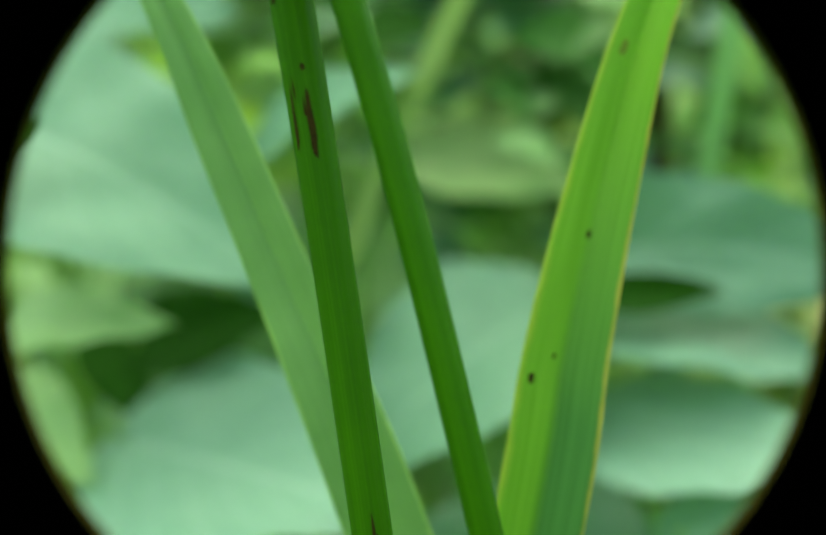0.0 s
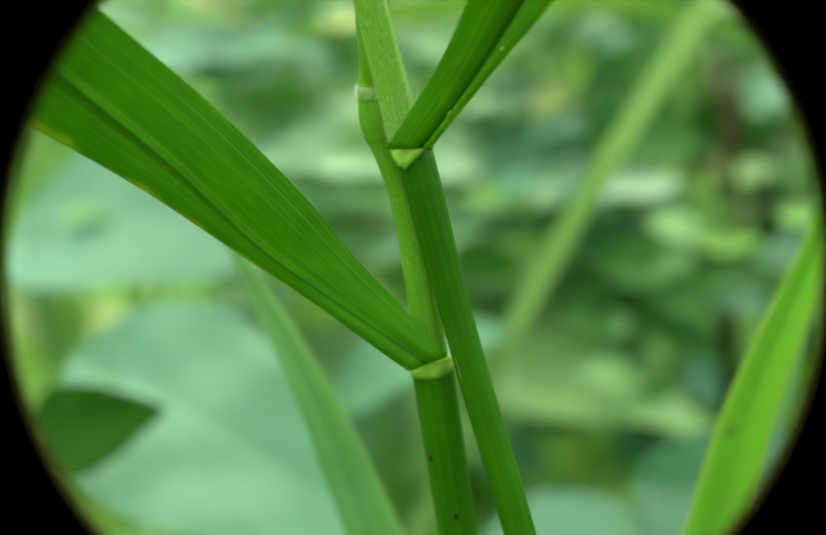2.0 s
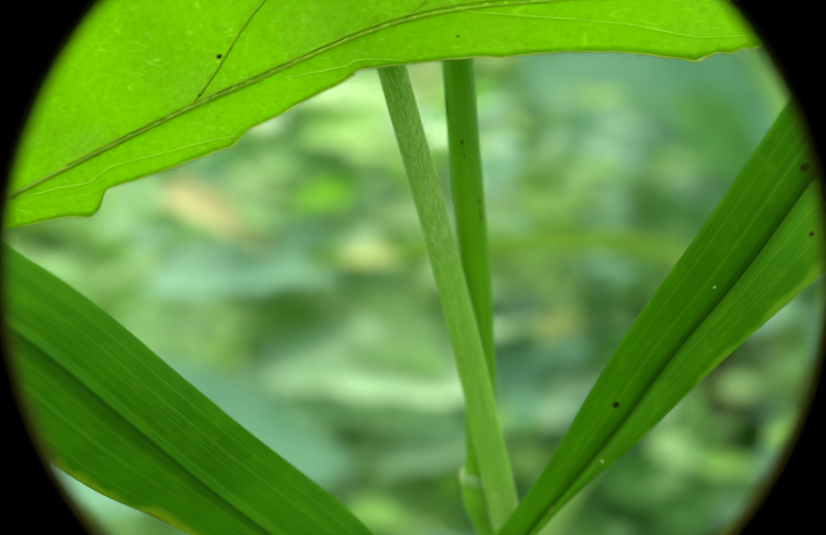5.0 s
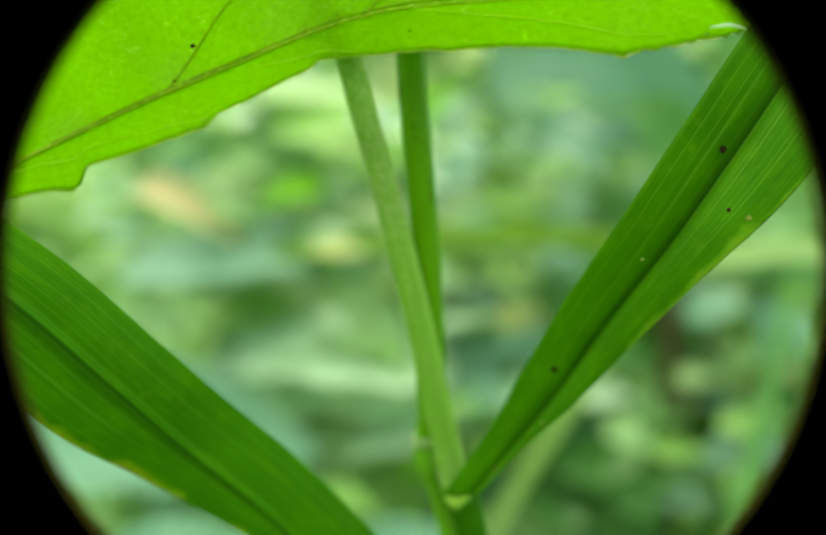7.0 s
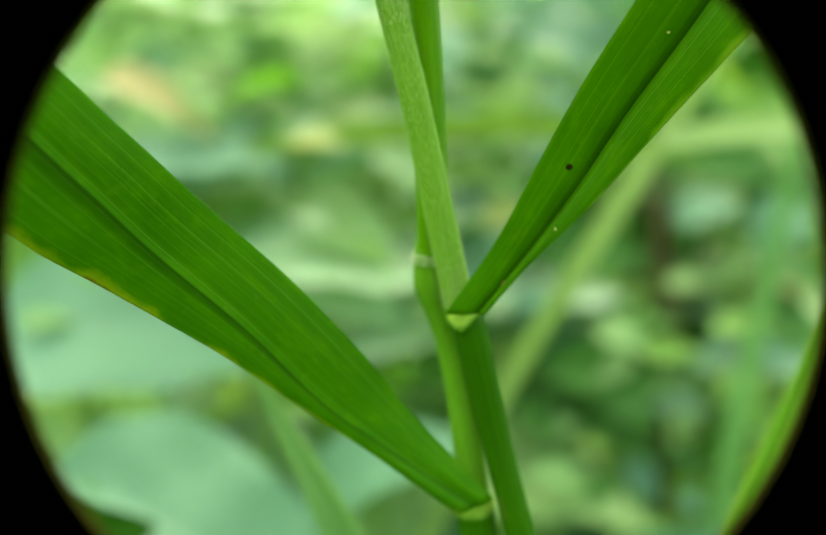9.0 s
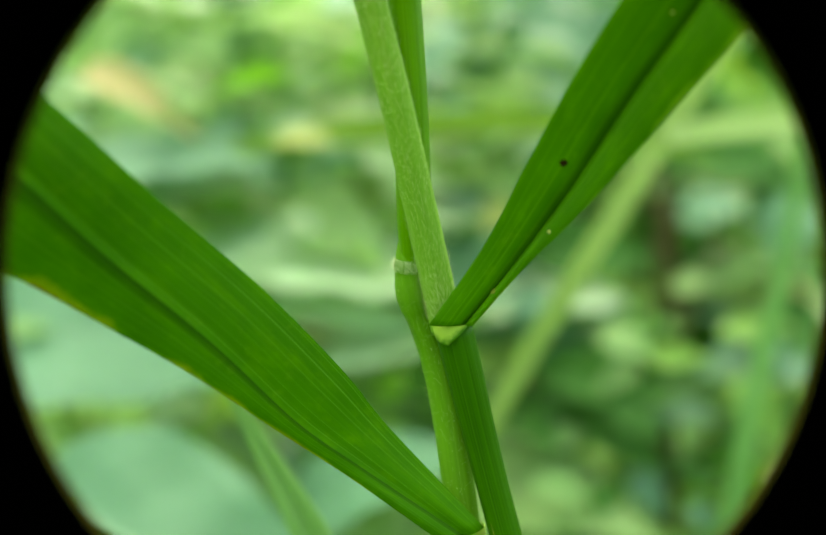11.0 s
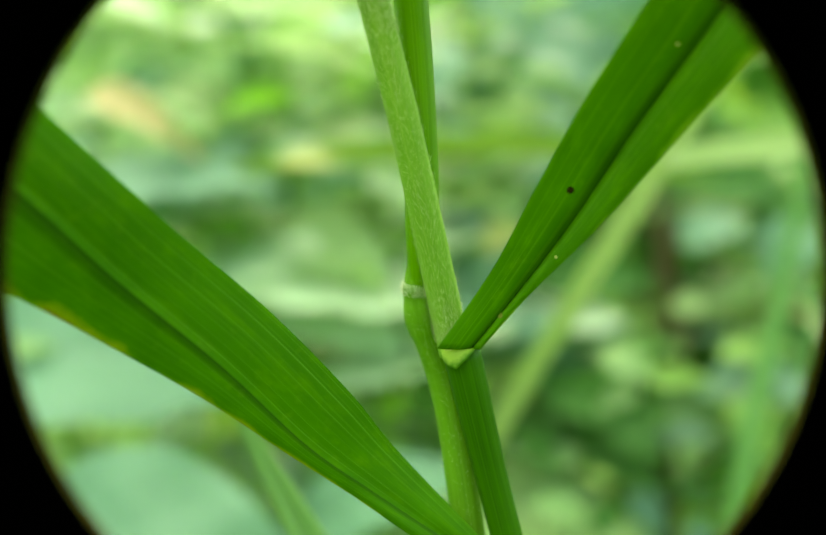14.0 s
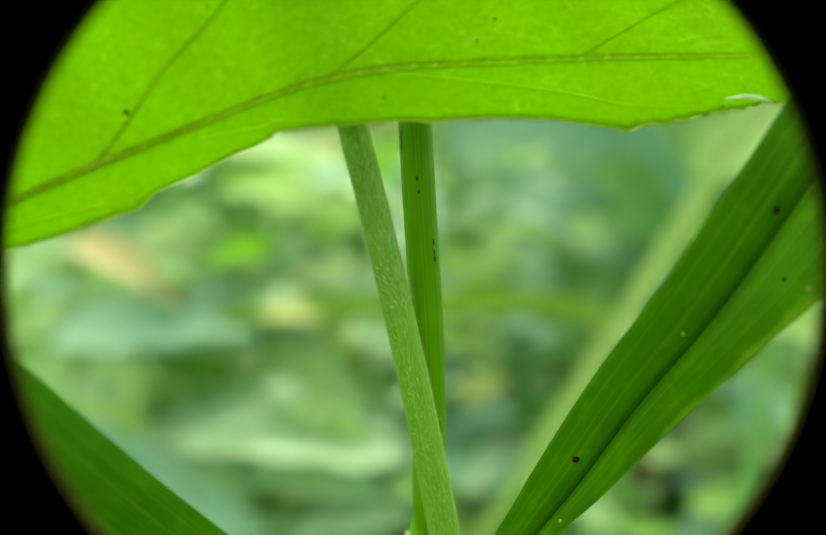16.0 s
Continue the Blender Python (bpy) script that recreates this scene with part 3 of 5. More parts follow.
def ground():
    verts, faces = [], []
    n = 60
    for j in range(n + 1):
        for i in range(n + 1):
            x, y = ((2 * q / n - 1) for q in (i, j))
            x, y = 60 * x * abs(x) ** 2, 60 * y * abs(y) ** 2
            z = 0.03 * noise.noise(Vector((x * 3, y * 3, 0))) if abs(x) + abs(y) < 8 else 0.0
            z += rise(x, y)
            verts.append((x, y, z))
    for j in range(n):
        for i in range(n):
            a = j * (n + 1) + i
            faces.append((a, a + 1, a + n + 2, a + n + 1))
    ob = mesh_object("ground", verts, faces, None, M_SOIL)
    return tagged(ob, "mossy green ground with an added bank that hides the low sky", "ground", kind="structure")


def leaf_mesh(name, material, width=0.62, heart=0.0, fold=0.16, droop=0.18, tooth=0.012, teeth=17, rows=22, half=6, seed=0):
    """A broad leaf, 1 long along y from its base, width across x, top face up."""
    rnd = random.Random(seed)
    twist, sway = rnd.uniform(-0.12, 0.12), rnd.uniform(-0.05, 0.05)
    verts, faces, uvs = [], [], []
    for k in range(rows + 1):
        v = k / rows
        w = width * 0.5 * (math.sin(math.pi * v ** 0.62) ** 0.85) * (1 + 0.15 * (1 - v))
        w = max(w, 0.004)
        for j in range(-half, half + 1):
            s = j / half
            x = s * w
            if abs(j) == half:
                x += math.copysign(tooth * (((v * teeth) % 1.0) - 0.3), s) if 0.06 < v < 0.97 else 0
            y = v - heart * abs(s) ** 1.5 * (1 - v) ** 3
            z = fold * abs(x) - droop * (v - 0.3) ** 2 + twist * x * v + sway * math.sin(5 * v)
            z += 0.012 * math.sin(v * 24 - abs(s) * 4) * abs(s) + 0.02 * noise.noise(Vector((x * 5, v * 4, seed)))
            verts.append((x, y, z))
            uvs.append((0.5 + s * 0.5, v))
    c = 2 * half + 1
    for k in range(rows):
        for j in range(c - 1):
            faces.append((k * c + j, k * c + j + 1, (k + 1) * c + j + 1, (k + 1) * c + j))
    me = bpy.data.meshes.new(name)
    me.from_pydata(verts, [], faces)
    layer = me.uv_layers.new(name="UVMap")
    for loop in me.loops:
        layer.data[loop.index].uv = uvs[loop.vertex_index]
    me.materials.append(material)
    me.polygons.foreach_set("use_smooth", [True] * len(me.polygons))
    return me


def leaf_pose(base, tip, normal, length, width=1.0):
    y = Vector(tip).normalized()
    z = (Vector(normal) - y * Vector(normal).dot(y)).normalized()
    x = y.cross(z)
    m = Matrix((x, y, z)).transposed().to_4x4()
    return Matrix.Translation(base) @ m @ Matrix.Diagonal((length * width, length, length, 1))


def put_leaf(parent, mesh, base, tip, normal, length, width=1.0, name="leaf"):
    ob = new(name, mesh)
    ob.parent = parent
    ob.matrix_basis = leaf_pose(base, tip, normal, length, width)
    return ob


LEAF_BLUE = [leaf_mesh("glaucous_leaf", M_BLUE, 0.80, 0.16, 0.12, 0.22, 0.010, 13, seed=k) for k in range(3)]
LEAF_LIME = [leaf_mesh("lime_leaf", M_LIME, 0.52, 0.0, 0.20, 0.30, 0.012, 15, seed=k + 5) for k in range(3)]
LEAF_DEEP = [leaf_mesh("deep_leaf", M_DEEP, 0.60, 0.05, 0.18, 0.25, 0.010, 15, seed=k + 9) for k in range(3)]
LEAF_MINT = [leaf_mesh("mint_leaf", M_MINT, 0.60, 0.05, 0.16, 0.25, 0.010, 13, seed=k + 14) for k in range(2)]
LEAF_DARK_AND_GAP = leaf_mesh("dark_leaf_and_gap", M_DARK_AND_GAP, 0.62, 0.05, 0.18, 0.25, 0.010, 15, seed=31)
LEAF_BRIGHT = leaf_mesh("bright_leaf", M_BRIGHT, 0.60, 0.0, 0.18, 0.25, 0.010, 15, seed=33)
LEAF_PALE = leaf_mesh("silvery_leaf", M_PALE, 0.72, 0.05, 0.14, 0.25, 0.010, 13, seed=41)
LEAF_SKY_SHEEN = leaf_mesh("sky_sheen_leaf", M_SKY_SHEEN, 0.72, 0.05, 0.14, 0.25, 0.010, 13, seed=43)
LEAF_DEAD = leaf_mesh("dead_leaf", M_DEAD, 0.34, 0.0, 0.5, 0.5, 0.01, 11, seed=20)
LEAF_YELLOW = leaf_mesh("yellow_leaf", M_YELLOW, 0.62, 0.0, 0.2, 0.2, 0.01, 11, seed=21)


def centred(centre, tip, length):
    return Vector(centre) - Vector(tip).normalized() * (length * 0.45)


def big_plant(name, label, root, top):
    """A plant with a bent stem, to which large leaves are added."""
    ob = thing(name, label, "plant", "broad-leaved plants behind the grass")
    stem = [root, tuple(Vector(root).lerp(Vector(top), 0.5) + Vector((0.01, 0.01, 0))), top]
    tube("stem", stem, [0.0035, 0.003, 0.002], M_STALK, ob, steps=16, sides=10)
    return ob, stem


def add_leaf(plant, mesh, centre, tip, normal, length, width):
    """A leaf round its centre, with the way to its tip and its upper face, and its stalk to the stem."""
    ob, stem = plant
    base = centred(centre, tip, length)
    put_leaf(ob, mesh, base, tip, normal, length, width)
    t = min(max(base.z / stem[2][2] - 0.1, 0.1), 1.0)
    s = spline(stem, t)
    mid = s.lerp(base, 0.55) + Vector((0, 0.01, 0.012))
    tube("petiole", [tuple(s), tuple(mid), tuple(base)], [0.0016, 0.0013, 0.001], M_STALK, ob, steps=10, sides=8)


def stalked_leaf(plant, stem, mesh, base, tip, normal, length, width=1.0):
    """A small leaf with a thread-like stalk from the stem."""
    put_leaf(plant, mesh, base, tip, normal, length, width)
    t = min(max((base[2] - 0.010) / stem[-1][2], 0.05), 1.0)
    s = spline(stem, t)
    mid = s.lerp(Vector(base), 0.5) + Vector((0, 0, 0.004))
    tube("petiole", [tuple(s), tuple(mid), base], [0.0006, 0.0005, 0.0004], M_STALK, plant, steps=5, sides=5)


def weed(label, leaves, height, size, seed, group="weeds of the undergrowth"):
    """An upright weed with leaves in pairs along its stem."""
    rnd = random.Random(seed)
    ob = thing("weed", label, "plant", group)
    stem = [(0, 0, 0), (rnd.uniform(-.02, .02), rnd.uniform(-.02, .02), height * 0.5), (rnd.uniform(-.05, .05), rnd.uniform(-.05, .05), height)]
    tube("stem", stem, [0.003, 0.0024, 0.001], M_STALK, ob, steps=18, sides=8)
    n = int(height / (size * 0.62))
    turn = rnd.uniform(0, 6)
    for k in range(n):
        t = 0.22 + 0.78 * k / (n - 1)
        for side in (0, math.pi):
            a = turn + k * 1.57 + side + rnd.uniform(-.3, .3)
            out = Vector((math.cos(a), math.sin(a), rnd.uniform(-0.9, 0.4)))
            ln = size * (1.15 - 0.6 * abs(t - 0.55)) * rnd.uniform(0.75, 1.2)
            up = Vector((rnd.uniform(-.7, .7), rnd.uniform(-.7, .7), 1))
            base = spline(stem, t) + out * 0.012
            put_leaf(ob, rnd.choice(leaves), base, out, up, ln, rnd.uniform(0.85, 1.1))
    return ob


def undergrowth():
    """Countless leaves further off, all round the place."""
    rnd = random.Random(11)
    verts, faces = [], []
    for k in range(14000):
        if k % 7:
            x0, y0 = rnd.uniform(-1.1, 1.1), 0.42 + 1.3 * rnd.random() ** 1.4
            c = Vector((x0, y0, rise(x0, y0) + rnd.uniform(0.0, 0.10)))
        else:
            a, r = rnd.uniform(-3.6, 0.45), rnd.uniform(0.7, 1.6)
            c = Vector((r * math.cos(a), r * math.sin(a), rnd.uniform(0.02, 0.45)))
        y = Vector((rnd.gauss(0, 1), rnd.gauss(0, 1), rnd.gauss(-0.3, 0.8))).normalized()
        z = Vector((rnd.gauss(0, 0.6), rnd.gauss(-0.9, 0.4), 0.9))
        z = (z - y * z.dot(y)).normalized()
        x = y.cross(z)
        s = rnd.uniform(0.025, 0.075)
        w = s * rnd.uniform(0.22, 0.36)
        i0 = len(verts)
        verts += [c, c + y * s * 0.25 + x * w + z * w * .3, c + y * s * 0.6 + x * w * .85 + z * w * .2, c + y * s - z * s * .15, c + y * s * 0.6 - x * w * .85 + z * w * .2, c + y * s * 0.25 - x * w + z * w * .3, c + y * s * 0.45]
        faces += [(i0 + i, i0 + 1 + i if i < 5 else i0, i0 + 6) for i in range(6)]
    ob = mesh_object("undergrowth", verts, faces, None, M_FILL)
    return tagged(ob, "dense mixed green undergrowth of small leaves", "undergrowth", kind="stuff")


# ---------------------------------------------------------------- the grass in front
def sides(mid, left, right, near=0.002, start=None, other=None):
    """Steps from a midrib to both edges, square to it as seen from the front."""
    a, b = [], []
    n = len(mid)
    for k in range(n):
        p, q = Vector(mid[max(k - 1, 0)]), Vector(mid[min(k + 1, n - 1)])
        d = Vector((q.x - p.x, 0, q.z - p.z)).normalized()
        s = Vector((-d.z, 0, d.x))
        if k == 0 and start:
            s = Vector(start)
        lean = Vector((0, -near if k else 0.0, 0))
        a.append(s * left[k] + lean * (left[k] / 0.008))
        b.append(-s * right[k] + lean * (right[k] / 0.008) * (other / near if other else 1.0))
    return a, b


def collar(parent, centre, axis, radius, flare, depth, peak, label):
    """The pale wedge between sheath and blade: a band round the front, deepest at the angle peak (degrees)."""
    d = Vector(axis).normalized()
    x = d.cross(Vector((0, 1, 0))).normalized()
    y = x.cross(d).normalized()
    verts, faces, uvs = [], [], []
    n, rows = 36, 6
    for j in range(n + 1):
        a = -115 + 230 * j / n
        deep = depth[0] + (depth[1] - depth[0]) * max(0.0, 1 - abs(a - peak) / 75)
        wide = radius * (1.0 + flare * (max(0.0, -math.sin(radians(a))) ** 2))
        for k in range(rows + 1):
            f = k / rows
            r = radius * 1.012 * f + wide * 1.02 * (1 - f)
            verts.append(Vector(centre) + x * (r * math.sin(radians(a))) - y * (r * math.cos(radians(a))) - d * (deep * f))
            uvs.append((j / n, f))
    for j in range(n):
        for k in range(rows):
            q = j * (rows + 1) + k
            faces.append((q, q + 1, q + rows + 2, q + rows + 1))
    ob = mesh_object("collar", verts, faces, uvs, M_COLLAR, parent, label)
    mod = ob.modifiers.new("thickness", "SOLIDIFY")
    mod.thickness, mod.offset = 0.0002, 0.0
    return ob


def grass_with_left_blade():
    ob = thing("grass_plant", "upright grass with one broad green blade and swollen hairy node", "grass", "grass plants in front")
    low = [(0.052, 0.030, 0.0), (0.0262, 0.013, 0.205), (0.0112, 0.0105, 0.3257), (0.0052, 0.0071, 0.3716)]
    rad = [0.0026, 0.0026, 0.00268, 0.00285]
    sheath = tube("sheath", low, rad, M_SHEATH, ob, "dark green ribbed leaf sheath with brown streaks", steps=70, sides=40, ridges=13, ridge=0.009)
    for t, a, ln, w in ((0.887, -41, 0.0010, 0.0006), (0.809, 8, 0.0009, 0.0006), (0.768, -36, 0.0092, 0.0007), (0.762, 8, 0.0086, 0.0012), (0.772, -2, 0.0030, 0.0004),
                        (0.790, -24, 0.0030, 0.0004), (0.551, 14, 0.0040, 0.0006), (0.545, 22, 0.0022, 0.0004)):
        tube_spot(sheath, low, rad, t, a, ln, w)
    collar(ob, (0.0050, 0.0070, 0.3722), (-0.13, -0.06, 1.0), 0.00285, 0.03, (0.0021, 0.0026), -5, "pale yellow-green collar below the blade")
    inter = [(0.0056, 0.0072, 0.3700), (0.0024, 0.0062, 0.3923), (-0.0012, 0.0040, 0.4030)]
    irad = [0.0022, 0.0022, 0.0019]
    tube("internode", inter, irad, M_INTERNODE, ob, "pale green finely hairy stem above the collar", steps=30, sides=28, ridges=9, ridge=0.015)
    hairs("hairs", inter, irad, 700, 0.0009, ob, "fine white hairs", seed=4, thick=0.000020)
    knot = [(-0.0001, 0.0047, 0.3995), (-0.0011, 0.0041, 0.4030), (-0.0015, 0.0033, 0.4060), (-0.0015, 0.0026, 0.4090), (-0.0014, 0.0018, 0.4118)]
    krad = [0.0016, 0.0019, 0.00228, 0.00250, 0.00248, 0.00238, 0.00256, 0.00228, 0.0021, 0.0018]
    tube("node", knot, krad, M_INTERNODE, ob, "swollen pale stem node", steps=60, sides=28)
    hairs("node_hairs", knot, krad, 900, 0.0009, ob, "white fuzz on the node", seed=9, lo=0.60, hi=0.74, lean=0.5, thick=0.000026, material=M_FUZZ)
    hairs("node_hairs", knot, krad, 400, 0.0006, ob, "white fuzz on the node", seed=10, lo=0.2, hi=0.66, thick=0.000014)
    up = [(-0.0013, 0.0030, 0.4060), (-0.00135, 0.0000, 0.4170), (-0.0021, -0.0030, 0.4359), (-0.0046, -0.0085, 0.4660), (-0.0075, -0.0140, 0.5150)]
    urad = [0.0019, 0.0023, 0.0022, 0.0022, 0.0022]
    upper = tube("upper_sheath", up, urad, M_SHEATH_UP, ob, "fresh green ribbed upper sheath with dark specks", steps=60, sides=36, ridges=11, ridge=0.014)
    for t, a, ln, w in ((0.618, 37, 0.0008, 0.0004), (0.607, 37, 0.0006, 0.00035), (0.599, 38, 0.0008, 0.0004), (0.685, -8, 0.0007, 0.0004), (0.672, -6, 0.0006, 0.0003), (0.721, -62, 0.004, 0.0005)):
        tube_spot(upper, up, urad, t, a, ln, w * 0.8, M_SPECK)
    mid = [(0.0050, 0.0030, 0.3720), (-0.0083, 0.0015, 0.3813), (-0.0169, -0.001, 0.388), (-0.0268, -0.0068, 0.3987), (-0.0382, -0.013, 0.4095), (-0.0463, -0.019, 0.4183), (-0.0615, -0.027, 0.433), (-0.0904, -0.03, 0.4506), (-0.1306, -0.03, 0.4471)]
    a, b = sides(mid, [0.0028, 0.0019, 0.0024, 0.0048, 0.0078, 0.0106, 0.0109, 0.0086, 0.0007], [0.0028, 0.0062, 0.0088, 0.009, 0.009, 0.0085, 0.0079, 0.0071, 0.0007], -0.001, (-0.92, 0, -0.38))
    cv = edges(mid, a, b)
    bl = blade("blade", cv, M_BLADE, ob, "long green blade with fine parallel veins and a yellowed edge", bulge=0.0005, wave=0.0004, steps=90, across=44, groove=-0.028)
    return ob, bl


def grass_with_right_blade():
    ob = thing("grass_plant", "slender grass with one spotted green blade and pale hairy stem", "grass", "grass plants in front")
    low = [(0.1000, 0.004, 0.0), (0.0500, 0.004, 0.205), (0.0229, 0.0036, 0.3258), (0.0099, 0.0038, 0.3744), (0.0036, 0.0005, 0.4000)]
    rad = [0.0021, 0.0021, 0.00210, 0.00212, 0.0025]
    sheath = tube("sheath", low, rad, M_SHEATH, ob, "dark green ribbed leaf sheath", steps=70, sides=40, ridges=12, ridge=0.010)
    tube_spot(sheath, low, rad, 0.735, -45, 0.004, 0.0004, M_STAIN)
    collar(ob, (0.0034, 0.0003, 0.4006), (-0.26, 0.0, 1.0), 0.00250, 0.16, (0.0010, 0.0029), 32, "pale wedge-shaped collar below the blade")
    hairy = [(0.0028, 0.0010, 0.3992), (0.0012, -0.0002, 0.4072), (-0.0039, -0.0056, 0.4295), (-0.0090, -0.0102, 0.4490), (-0.0132, -0.0140, 0.4640), (-0.0250, -0.0190, 0.5080)]
    hrad = [0.0020, 0.0021, 0.0020, 0.0019, 0.00190, 0.0018]
    tube("stem", hairy, hrad, M_HAIRY, ob, "pale green stem covered in fine white hairs", steps=60, sides=36, ridges=10, ridge=0.02)
    hairs("hairs", hairy, hrad, 4600, 0.0011, ob, "fine white hairs", seed=2, lo=0.06, hi=0.6, lean=0.9, thick=0.000017)
    hairs("hairs", hairy, hrad, 5200, 0.0012, ob, "fine white hairs", seed=3, lo=0.5, lean=0.9, thick=0.000022)
    mid = [(0.0050, -0.0022, 0.4002), (0.0113, -0.0040, 0.4080), (0.0178, -0.0080, 0.4170), (0.0239, -0.0130, 0.4269), (0.0315, -0.0200, 0.4381), (0.0393, -0.0235, 0.4501), (0.052, -0.026, 0.4690), (0.075, -0.030, 0.498), (0.11, -0.02, 0.525)]
    a, b = sides(mid, [0.0047, 0.0047, 0.0064, 0.0072, 0.0080, 0.0083, 0.0082, 0.0070, 0.0008], [0.0010, 0.0012, 0.0028, 0.0045, 0.0060, 0.0086, 0.0095, 0.008, 0.0008], 0.0010, (-1, 0, 0), 0.0032)
    cv = edges(mid, a, b)
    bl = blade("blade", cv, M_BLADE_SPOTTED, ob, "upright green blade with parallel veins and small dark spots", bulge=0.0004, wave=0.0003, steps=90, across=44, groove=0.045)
    for u, t, s, m in ((0.30, 0.275, 0.0009, None), (0.383, 0.625, 0.0010, None), (0.717, 0.575, 0.0006, None), (0.883, 0.578, 0.0009, M_STAIN), (0.883, 0.5785, 0.0005, M_SPOT_PALE),
                       (0.367, 0.47, 0.00045, M_SPOT_PALE), (0.733, 0.19, 0.00045, M_SPOT_PALE), (0.55, 0.07, 0.0008, M_STAIN)):
        blade_spot(bl, cv, u, t, s, 0.0004, 0.0003, 0.00022, m)
    return ob


def pale_grass_blade():
    ob = thing("grass_shoot", "pale green tapering grass blade rising behind the stems", "grass", "single grass blades behind")
    mid = [(0.060, 0.060, 0.0), (0.045, 0.045, 0.185), (0.0150, 0.037, 0.2843), (-0.0010, 0.037, 0.3247), (-0.0091, 0.037, 0.3448), (-0.0177, 0.037, 0.3647), (-0.0345, 0.040, 0.3940)]
    a, b = sides(mid, [0.004, 0.006, 0.0064, 0.0048, 0.0043, 0.0030, 0.0001], [0.004, 0.006, 0.0064, 0.0048, 0.0043, 0.0030, 0.0001], 0.0015)
    blade("blade", edges(mid, a, b), M_BLADE_GREY, ob, bulge=0.0003)
    tube("sheath", mid[:2], [0.003, 0.0018], M_BLADE_GREY, ob, steps=12, sides=10)
    return ob


def two_tone_blade():
    ob = thing("grass_shoot", "bright green grass blade with a darker half and a yellow-brown edge", "grass", "single grass blades behind")
    mid = [(-0.022, 0.02, 0.0), (0.0165, 0.028, 0.19), (0.0374, 0.034, 0.2855), (0.0423, 0.036, 0.3124), (0.0486, 0.0385, 0.3391), (0.0560, 0.0405, 0.3638), (0.0705, 0.044, 0.3945), (0.0840, 0.046, 0.4175), (0.1010, 0.047, 0.435)]
    half = [0.005, 0.006, 0.0067, 0.0063, 0.0052, 0.0039, 0.0023, 0.0014, 0.0002]
    a, b = sides(mid, half, half, 0.003)
    cv = edges(mid, a, b)
    bl = blade("blade", cv, M_BLADE_TWO, ob, bulge=0.0003)
    tube("sheath", mid[:2], [0.003, 0.0018], M_BLADE_TWO, ob, steps=12, sides=10)
    for u, t, s, st, m in ((0.483, 0.45, 0.0009, 1.3, None), (0.15, 0.34, 0.0010, 1.6, None), (0.367, 0.365, 0.0006, 1.4, None), (0.267, 0.585, 0.0011, 2.4, M_STAIN)):
        blade_spot(bl, cv, u, t, s, 0.0003, 0.0, 0.00022, m, st)
    return ob


def far_grass():
    ob = thing("grass_plant", "tall pale grass stalk with a side blade, out in the undergrowth", "grass", "grass plants behind")
    mid = [(-0.10, 0.15, 0.0), (-0.045, 0.14, 0.22), (0.0, 0.132, 0.3295), (0.0212, 0.126, 0.3732), (0.0402, 0.116, 0.4067), (0.0618, 0.114, 0.4410), (0.084, 0.114, 0.4765), (0.112, 0.112, 0.525)]
    half = [0.0024, 0.0024, 0.0024, 0.0025, 0.0026, 0.0026, 0.0027, 0.0020]
    a, b = sides(mid, half, half, 0.0015)
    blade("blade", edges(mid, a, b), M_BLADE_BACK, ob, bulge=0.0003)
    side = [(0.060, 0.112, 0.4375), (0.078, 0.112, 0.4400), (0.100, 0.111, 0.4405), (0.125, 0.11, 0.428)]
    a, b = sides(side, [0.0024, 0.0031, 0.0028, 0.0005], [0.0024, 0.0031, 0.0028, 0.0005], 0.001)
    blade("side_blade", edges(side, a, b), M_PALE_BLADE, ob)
    return ob


def thin_blade(points, w, group="thin upright grass blades"):
    ob = thing("grass_shoot", "thin upright blue-green grass blade in the undergrowth", "grass", group)
    a, b = sides(points, [w, w, w, w * 0.8, w * 0.2], [w, w, w, w * 0.8, w * 0.2], 0.001)
    blade("blade", edges(points, a, b), M_BLADE_THIN, ob)
    tube("sheath", points[:2], [w * 0.8, w * 0.5], M_BLADE_THIN, ob, steps=12, sides=8)
    return ob


# ---------------------------------------------------------------- the broad leaf overhead
def along_keys(keys, x):
    """A value between keys (place, value), straight from key to key."""
    for (x0, a), (x1, b) in zip(keys, keys[1:]):
        if x <= x1:
            f = min(max((x - x0) / (x1 - x0), 0.0), 1.0)
            return a + (b - a) * f
    return keys[-1][1]


LEAF_RIB = [(-0.0889, -0.02, 0.4324), (-0.0524, -0.0202, 0.4506), (-0.0358, -0.0206, 0.458), (-0.015, -0.021, 0.4661), (0.007, -0.021, 0.4687), (0.0387, -0.0205, 0.4706), (0.08, -0.02, 0.4725)]
LEAF_HIGH = [0.0011, 0.0317, 0.0475, 0.058, 0.058, 0.0443, 0.0011]
